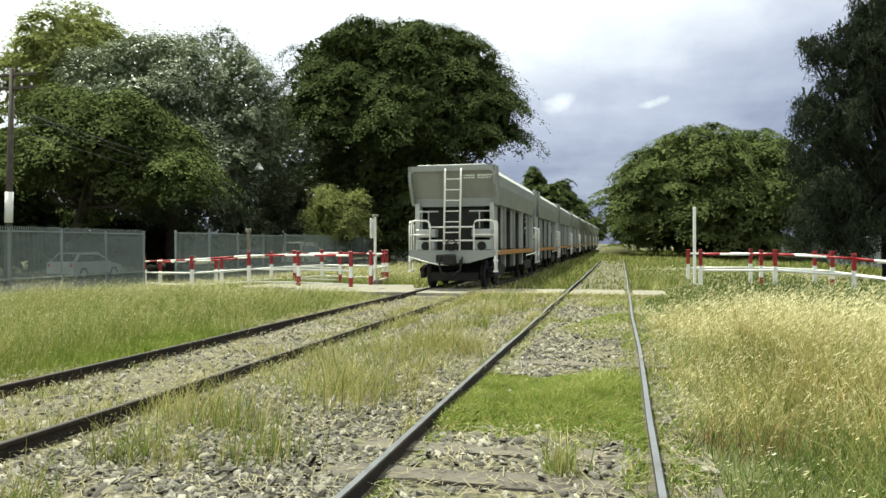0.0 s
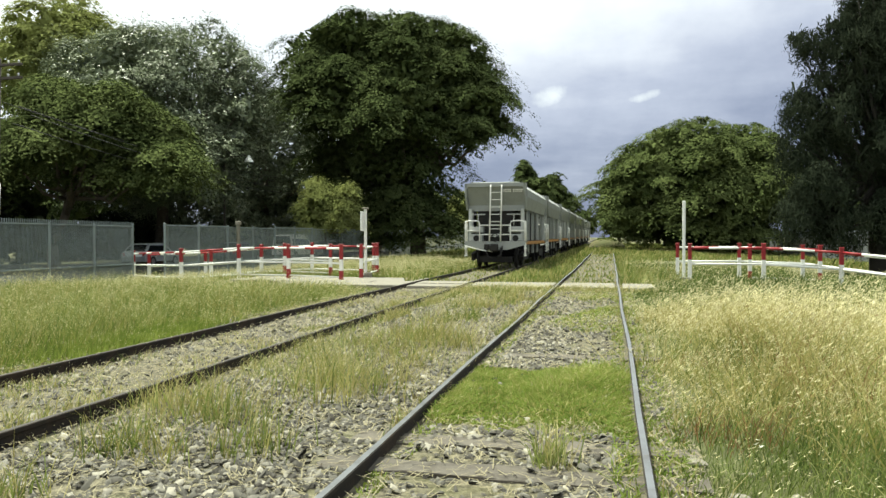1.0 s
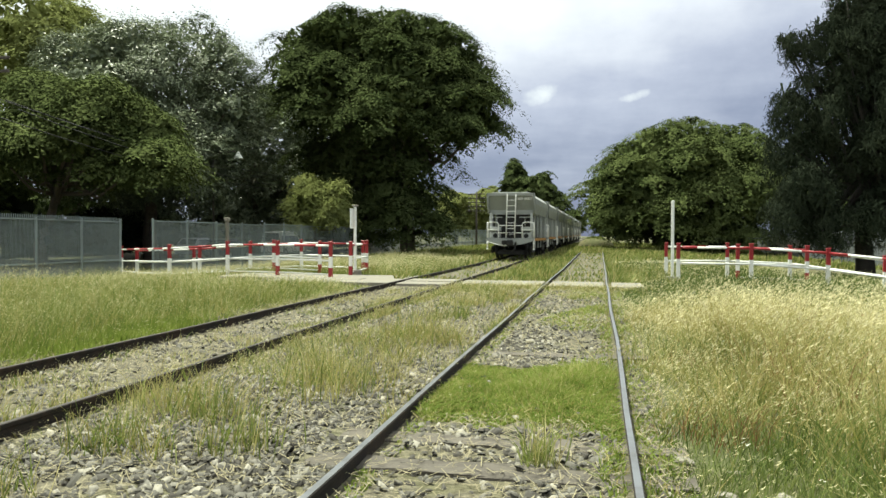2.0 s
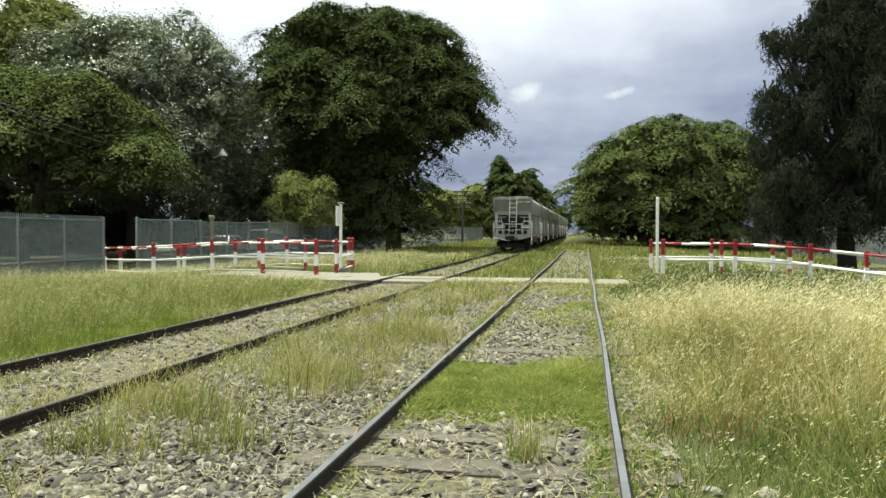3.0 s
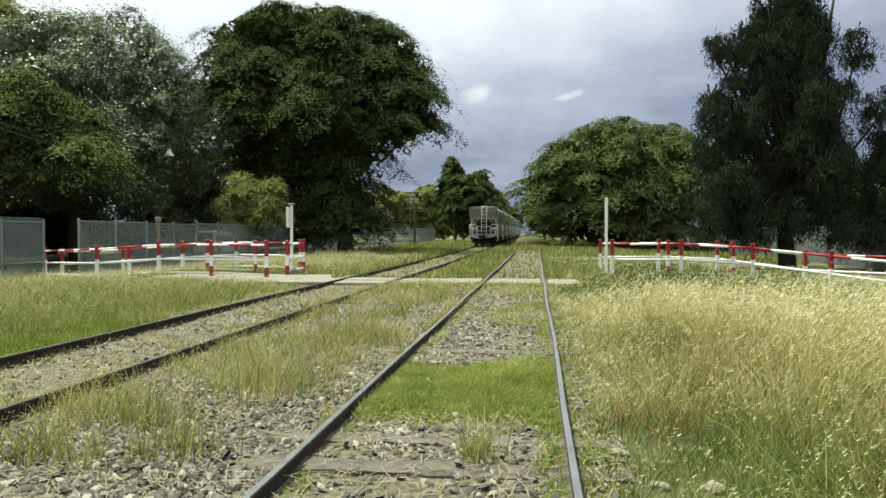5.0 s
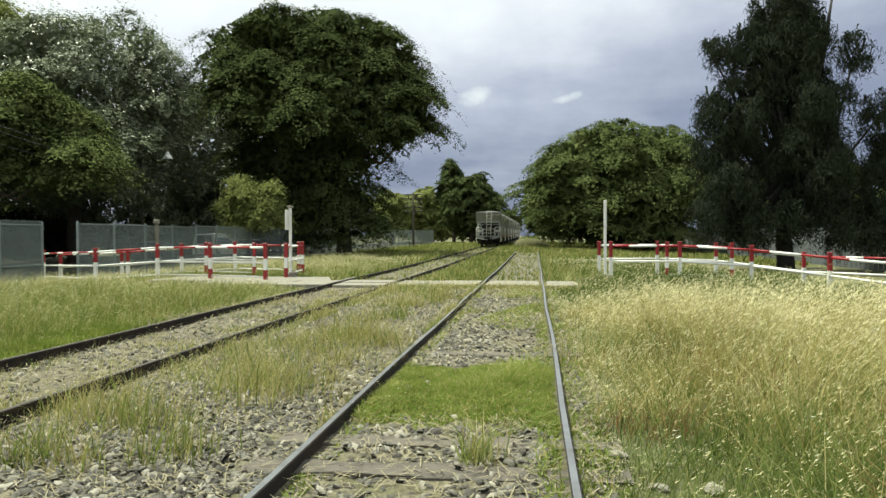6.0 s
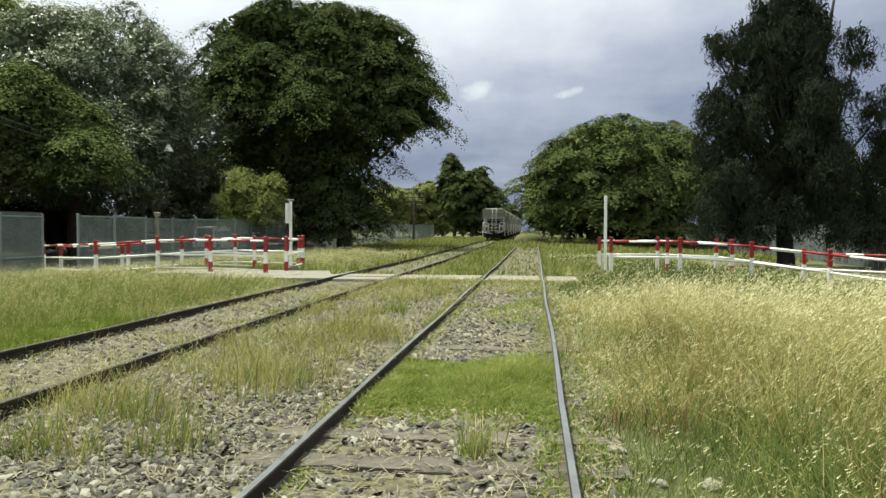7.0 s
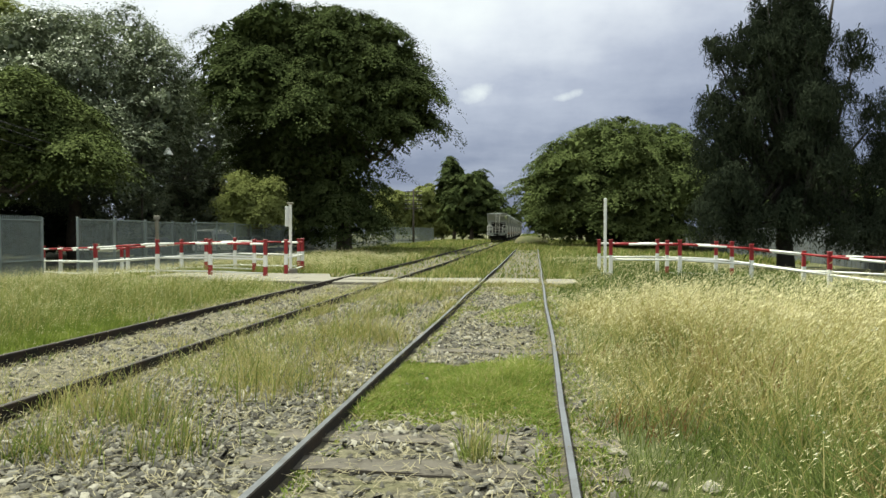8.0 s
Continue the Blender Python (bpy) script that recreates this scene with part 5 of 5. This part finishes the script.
def build_rear_grass():
    """The same growth behind the camera and out to the sides, thinner."""
    rs = np.random.RandomState(78)
    n = 26000
    x, y = rs.uniform(-22, 22, n), rs.uniform(-12, 30, n)
    ok = ((x > 1.4) | (x < -6.1)) & ((y < 3.0) | (np.abs(x) > 18.5)) & (np.abs(x + 26.6) > 3.4)
    x, y = x[ok], y[ok]
    v, q, _ = blades(x, y, 0.4 + 0.2 * clumps(x, y, 0.8, 12), (0.15, 0), np.full(len(x), 0.012), 21, None, 0.46)
    stuff("rough_grass", v, q, M_GRASS, "rough green and straw-coloured grass beside the line", "grass")


build_rear_grass()
build_right_meadow()
build_left_meadow()
build_track_weeds()
build_far_grass()
build_thatch()

# ---- the street behind the fence, poles, wires and far things ----
M_ASPHALT = worn("worn_asphalt", (0.055, 0.055, 0.057), (0.10, 0.095, 0.09), 0.9, 0, 0.5, 0.8, 30, 0.3)
M_CARPAINT = worn("silver_car_paint", (0.62, 0.64, 0.66), (0.5, 0.5, 0.5), 0.25, 0.35, 0.2, 1, 20, 0.0)
M_VANPAINT = worn("white_van_paint", (0.78, 0.78, 0.76), (0.6, 0.58, 0.55), 0.35, 0.0, 0.2, 1, 20, 0.0)
M_DARKPAINT = worn("dark_blue_car_paint", (0.05, 0.06, 0.09), (0.09, 0.09, 0.1), 0.3, 0.2, 0.2, 1, 20, 0.0)
M_TYRE = worn("tyre_rubber", (0.02, 0.02, 0.02), (0.05, 0.045, 0.04), 0.9)
M_RIM = worn("wheel_rim_metal", (0.4, 0.4, 0.41), (0.2, 0.2, 0.2), 0.4, 0.7)
M_GLASS = worn("dark_car_glass", (0.02, 0.024, 0.028), (0.03, 0.035, 0.04), 0.08, 0.0, 0.2, 1, 10, 0.0)
M_LAMPGLASS = worn("lamp_lens", (0.7, 0.7, 0.68), (0.5, 0.5, 0.48), 0.2)
M_TAIL = worn("red_lamp_lens", (0.35, 0.02, 0.02), (0.2, 0.02, 0.02), 0.3)


def build_street():
    ys = np.linspace(-30, 200, 60)
    bm = bmesh.new()
    rows = [[bm.verts.new((x, y, float(ground_z(-24, y)) + 0.03 + e)) for x, e in ((-23.6, 0.0), (-26.5, 0.05), (-29.6, 0.0))] for y in ys]
    for a, b in zip(rows, rows[1:]):
        for k in range(2):
            bm.faces.new((a[k], a[k + 1], b[k + 1], b[k]))
    tagged(ob_from("street", bm, M_ASPHALT), "narrow shaded asphalt street behind the fence", "street", kind="structure")


build_street()


def make_car(name, label, category, paint, side, width, m):
    """Side outline (y along the car, z) given for body and cabin; windows, lamps and wheels are parts."""
    car = thing(name, label, category, m)
    body, cabin = side
    hw = width / 2
    bm = bmesh.new()
    skin(bm, [[(x, y, z if z < 0.5 else z - d) for y, z in body] for x, d in ((-hw, 0.05), (-hw + 0.08, 0.0), (hw - 0.08, 0.0), (hw, 0.05))])
    part("body", bm, paint, car)
    bm = bmesh.new()
    top = max(z for _, z in cabin)
    mid = sum(y for y, _ in cabin) / len(cabin)
    inset = lambda z: 0.05 + 0.16 * (z - cabin[0][1]) / (top - cabin[0][1])
    skin(bm, [[(s * (hw - inset(z)), y, z) for y, z in cabin] for s in (-1, 1)])
    part("cabin", bm, paint, car)
    for s in (-1, 1):
        bm = bmesh.new()
        skin(bm, [[(s * (hw - inset(z) + dx), mid + (y - mid) * 0.86, cabin[0][1] + (z - cabin[0][1]) * 0.84 + 0.03) for y, z in cabin] for dx in (0.001, 0.012)])
        part("side_window", bm, M_GLASS, car)
    lo, hi = cabin[0], cabin[1]
    for (y0, z0), (y1, z1), nm in ((cabin[0], cabin[1], "rear_window"), (cabin[-1], cabin[-2], "windscreen")):
        bm = bmesh.new()
        d = -0.012 if nm == "rear_window" else 0.012
        a = [(s * (hw - 0.16), y0 + (y1 - y0) * 0.12 + d, z0 + (z1 - z0) * 0.12) for s in (-1, 1)]
        b = [(s * (hw - 0.28), y0 + (y1 - y0) * 0.88 + d, z0 + (z1 - z0) * 0.88) for s in (1, -1)]
        skin(bm, [a + b, [(x, y - d, z) for x, y, z in a + b]])
        part(nm, bm, M_GLASS, car)
    y0, y1 = body[0][0], body[-1][0]
    for s in (-1, 1):
        bm = bmesh.new()
        box(bm, s * (hw - 0.22) - 0.12, s * (hw - 0.22) + 0.12, y1 - 0.12, y1 + 0.01, 0.58, 0.72, 0.02)
        part("headlight", bm, M_LAMPGLASS, car)
        bm = bmesh.new()
        box(bm, s * (hw - 0.16) - 0.08, s * (hw - 0.16) + 0.08, y0 - 0.01, y0 + 0.1, 0.62, 0.86, 0.02)
        part("tail_light", bm, M_TAIL, car)
        for y in (y0 + 0.78, y1 - 0.8):
            bm = bmesh.new()
            tube(bm, [(s * (hw - 0.2), y, 0.31), (s * (hw + 0.01), y, 0.31)], 0.31, 20)
            tyre = part("tyre", bm, M_TYRE, car)
            bm = bmesh.new()
            tube(bm, [(s * (hw - 0.1), y, 0.31), (s * (hw + 0.018), y, 0.31)], 0.19, 16)
            part("rim", bm, M_RIM, tyre)
    return car


HATCH = ([(-2.0, 0.3), (-2.02, 0.62), (-1.95, 0.92), (0.75, 0.95), (1.75, 0.78), (2.0, 0.6), (2.0, 0.3)], [(-1.9, 0.9), (-1.35, 1.42), (0.1, 1.47), (0.95, 0.93)])
VAN = ([(-2.3, 0.35), (-2.32, 0.7), (-2.3, 1.1), (1.5, 1.1), (2.2, 0.95), (2.35, 0.7), (2.35, 0.35)], [(-2.28, 1.08), (-2.2, 1.95), (1.0, 2.0), (1.75, 1.08)])
STREET_Z = lambda y: float(ground_z(-24, y)) + 0.07
moving_car = make_car("car", "silver hatchback car driving along the street", "car", M_CARPAINT, HATCH, 1.7, pose(-28.4, 35.4, STREET_Z(35.4)))
make_car("van", "white van parked in the shade of the street trees", "van", M_VANPAINT, VAN, 1.8, pose(-25.0, 57, STREET_Z(57)))
make_car("car", "pale hatchback car parked behind the fence", "car", M_CARPAINT, HATCH, 1.7, pose(-25.0, 64.5, STREET_Z(64)))
make_car("car", "dark car parked behind the fence", "car", M_DARKPAINT, HATCH, 1.7, pose(-24.9, 47.5, STREET_Z(47)))


def make_utility_pole(x, y, tall, label, lean=0.0, arms=2, band=False):
    p = thing("utility_pole", label, "pole")
    z = float(ground_z(x, y))
    bm = bmesh.new()
    tube(bm, [(x, y, z - 0.3), (x + lean * 0.5, y, z + tall * 0.5), (x + lean, y, z + tall)], 0.15, 10, 0, 0.1)
    part("pole", bm, M_POLE, p)
    if band:
        bm = bmesh.new()
        f0, f1 = 2.9 / tall, 4.2 / tall
        tube(bm, [(x + lean * f0, y, z + tall * f0), (x + lean * f1, y, z + tall * f1)], 0.165, 10)
        part("painted_band", bm, M_WHITE, p)
    for k in range(arms):
        h = tall - 0.35 - k * 0.55
        xx = x + lean * h / tall
        bm = bmesh.new()
        box(bm, xx - 1.15, xx + 1.15, y - 0.06, y + 0.06, z + h, z + h + 0.11, 0.01)
        part("crossarm", bm, M_POLE, p)
        for s in (-1.0, -0.5, 0.5, 1.0):
            bm = bmesh.new()
            tube(bm, [(xx + s, y, z + h + 0.11), (xx + s, y, z + h + 0.24)], 0.035, 8)
            part("insulator", bm, M_LAMPGLASS, p)
    return p


make_utility_pole(-24.6, 26, 9.4, "dark wooden utility pole with crossarms and a painted band", 0.35, 2, True)
make_utility_pole(-22.6, 76, 9.0, "dark wooden utility pole among the trees", 0.0, 2)
make_utility_pole(-15.1, 95, 7.2, "old wooden line-side pole with many crossarms", 0.0, 5)


def build_wires():
    for k, (dx, h0, h1, sag) in enumerate(((-0.5, 7.2, 7.4, 1.3), (0.3, 7.0, 7.1, 1.5), (0.9, 6.6, 6.9, 1.7), (0.0, 6.3, 6.6, 1.6))):
        bm = bmesh.new()
        pts = []
        for i in range(19):
            f = i / 18
            pts.append((-23.6 + dx + f * 1.1, 26 + 50 * f, h0 + (h1 - h0) * f - sag * 4 * f * (1 - f)))
        tube(bm, pts, 0.018, 5)
        tagged(ob_from("overhead_cable", bm, M_WIRE), "thin black overhead cable sagging between poles", "cable", "overhead cables")


build_wires()


def build_street_lamp():
    lamp = thing("street_lamp", "white street lamp head hung from a thin arm in the trees", "street lamp")
    bm = bmesh.new()
    tube(bm, [(-24.6, 45, -0.3), (-24.6, 45, 6.4), (-24.3, 45, 6.95), (-23.0, 45, 7.0)], 0.06, 8)
    part("arm", bm, M_POLE, lamp)
    bm = bmesh.new()
    skin(bm, [[(-22.8 + r * math.cos(a), 45 + r * math.sin(a), z) for a in [k * math.pi / 5 for k in range(10)]] for r, z in ((0.08, 7.0), (0.14, 6.85), (0.28, 6.65), (0.33, 6.55))])
    part("shade", bm, M_WHITE, lamp)


build_street_lamp()


def build_pillar():
    p = thing("gate_pillar", "pale weathered gate pillar in the fence line", "pillar")
    bm = bmesh.new()
    box(bm, -17.4, -17.26, 33.3, 33.44, -0.4, 2.15, 0.02)
    part("shaft", bm, M_CONCRETE, p)
    bm = bmesh.new()
    box(bm, -17.45, -17.21, 33.25, 33.49, 2.15, 2.35, 0.03)
    part("cap", bm, M_CONCRETE, p)


build_pillar()


def build_mound():
    """A grassed heap that buries the end of the near track."""
    rs = np.random.RandomState(91)
    bm = bmesh.new()
    rings = []
    cx, cy, z0 = 0.1, 86.0, float(rise(86))
    for r, z in ((2.05, -0.1), (1.95, 0.4), (1.6, 0.8), (1.0, 1.05), (0.4, 1.15)):
        rings.append([bm.verts.new((cx + r * (1 + 0.06 * math.sin(3 * a + r)) * math.cos(a), cy + r * 1.2 * math.sin(a), z0 + z)) for a in [k * math.pi / 12 for k in range(24)]])
    for a, b in zip(rings, rings[1:]):
        for k in range(24):
            bm.faces.new((a[k], a[(k + 1) % 24], b[(k + 1) % 24], b[k]))
    bm.faces.new(rings[-1])
    heap = thing("earth_mound", "grass-grown earth mound over the end of the track", "mound")
    part("earth", bm, M_GROUND, heap, smooth=True)
    n = 9000
    a, r = rs.rand(n) * 6.283, 1.95 * np.sqrt(rs.rand(n))
    v, q, _ = blades(cx + r * np.cos(a), cy + 1.2 * r * np.sin(a), np.full(n, 0.16), (0.1, 0), 0.03, 92, z0 + 1.15 * (1 - (r / 2.05) ** 2.4))
    g = new("turf", mesh_arrays("turf", v, q, [M_GRASS]))
    g.parent = heap
    tagged(g, kind="stuff")
    bm = bmesh.new()
    box(bm, -1.35, 1.45, 82.9, 83.2, float(rise(83)) + 0.05, float(rise(83)) + 0.32, 0.02)
    tagged(ob_from("buffer_timber", bm, M_SLEEPER), "weathered timber laid across the track before the mound", "timber")


build_mound()


def build_debris():
    """Pale stones lying beside the right rail."""
    rng = random.Random(6)
    for x, y, s in ((1.19, 5.01, 0.075), (1.37, 4.41, 0.07), (1.69, 4.45, 0.09), (-0.32, 5.32, 0.07), (1.5, 4.9, 0.05)):
        bm = bmesh.new()
        bmesh.ops.create_icosphere(bm, subdivisions=2, radius=1.0)
        for v in bm.verts:
            k = 1 + 0.3 * noise.noise(v.co * 1.7 + Vector((x * 9, y * 5, 0)))
            v.co = Vector((v.co.x * s * k, v.co.y * s * 0.7 * k, v.co.z * s * 0.35 * k))
        ob = ob_from("stone", bm, M_CONCRETE)
        ob.matrix_basis = pose(x, y, float(ground_z(x, y)) + s * 0.22, 0, 0, rng.uniform(0, 180))
        tagged(ob, "pale broken stone lying beside the rail", "stone", "loose stones")


build_debris()


def motions():
    for k, wg in enumerate(WAGONS):
        rows = []
        for t, y in TRAIN:
            yy = y + k * WAGON_PITCH
            rows.append((t, pose(TRACK_LEFT, yy, RAIL_Z + float(rise(yy + 5)))))
        walk(wg, rows)
    # the wheels of the last wagon turn as it rolls
    ts, ys = [t for t, _ in TRAIN], [y for _, y in TRAIN]
    for k, ws in enumerate(WHEELSETS):
        x, y, z = ws.location
        walk(ws, [(i / 30, pose(x, y, z, -math.degrees((float(np.interp(i / 30, ts, ys)) - ys[0]) / 0.44))) for i in range(241)])
    walk(moving_car, [(t, pose(-28.4, 35.4 + 7.2 * t, STREET_Z(35.4 + 7.2 * t))) for t in (0.0, 1.0, 2.0, 4.0, 6.0, 8.0)])


motions()
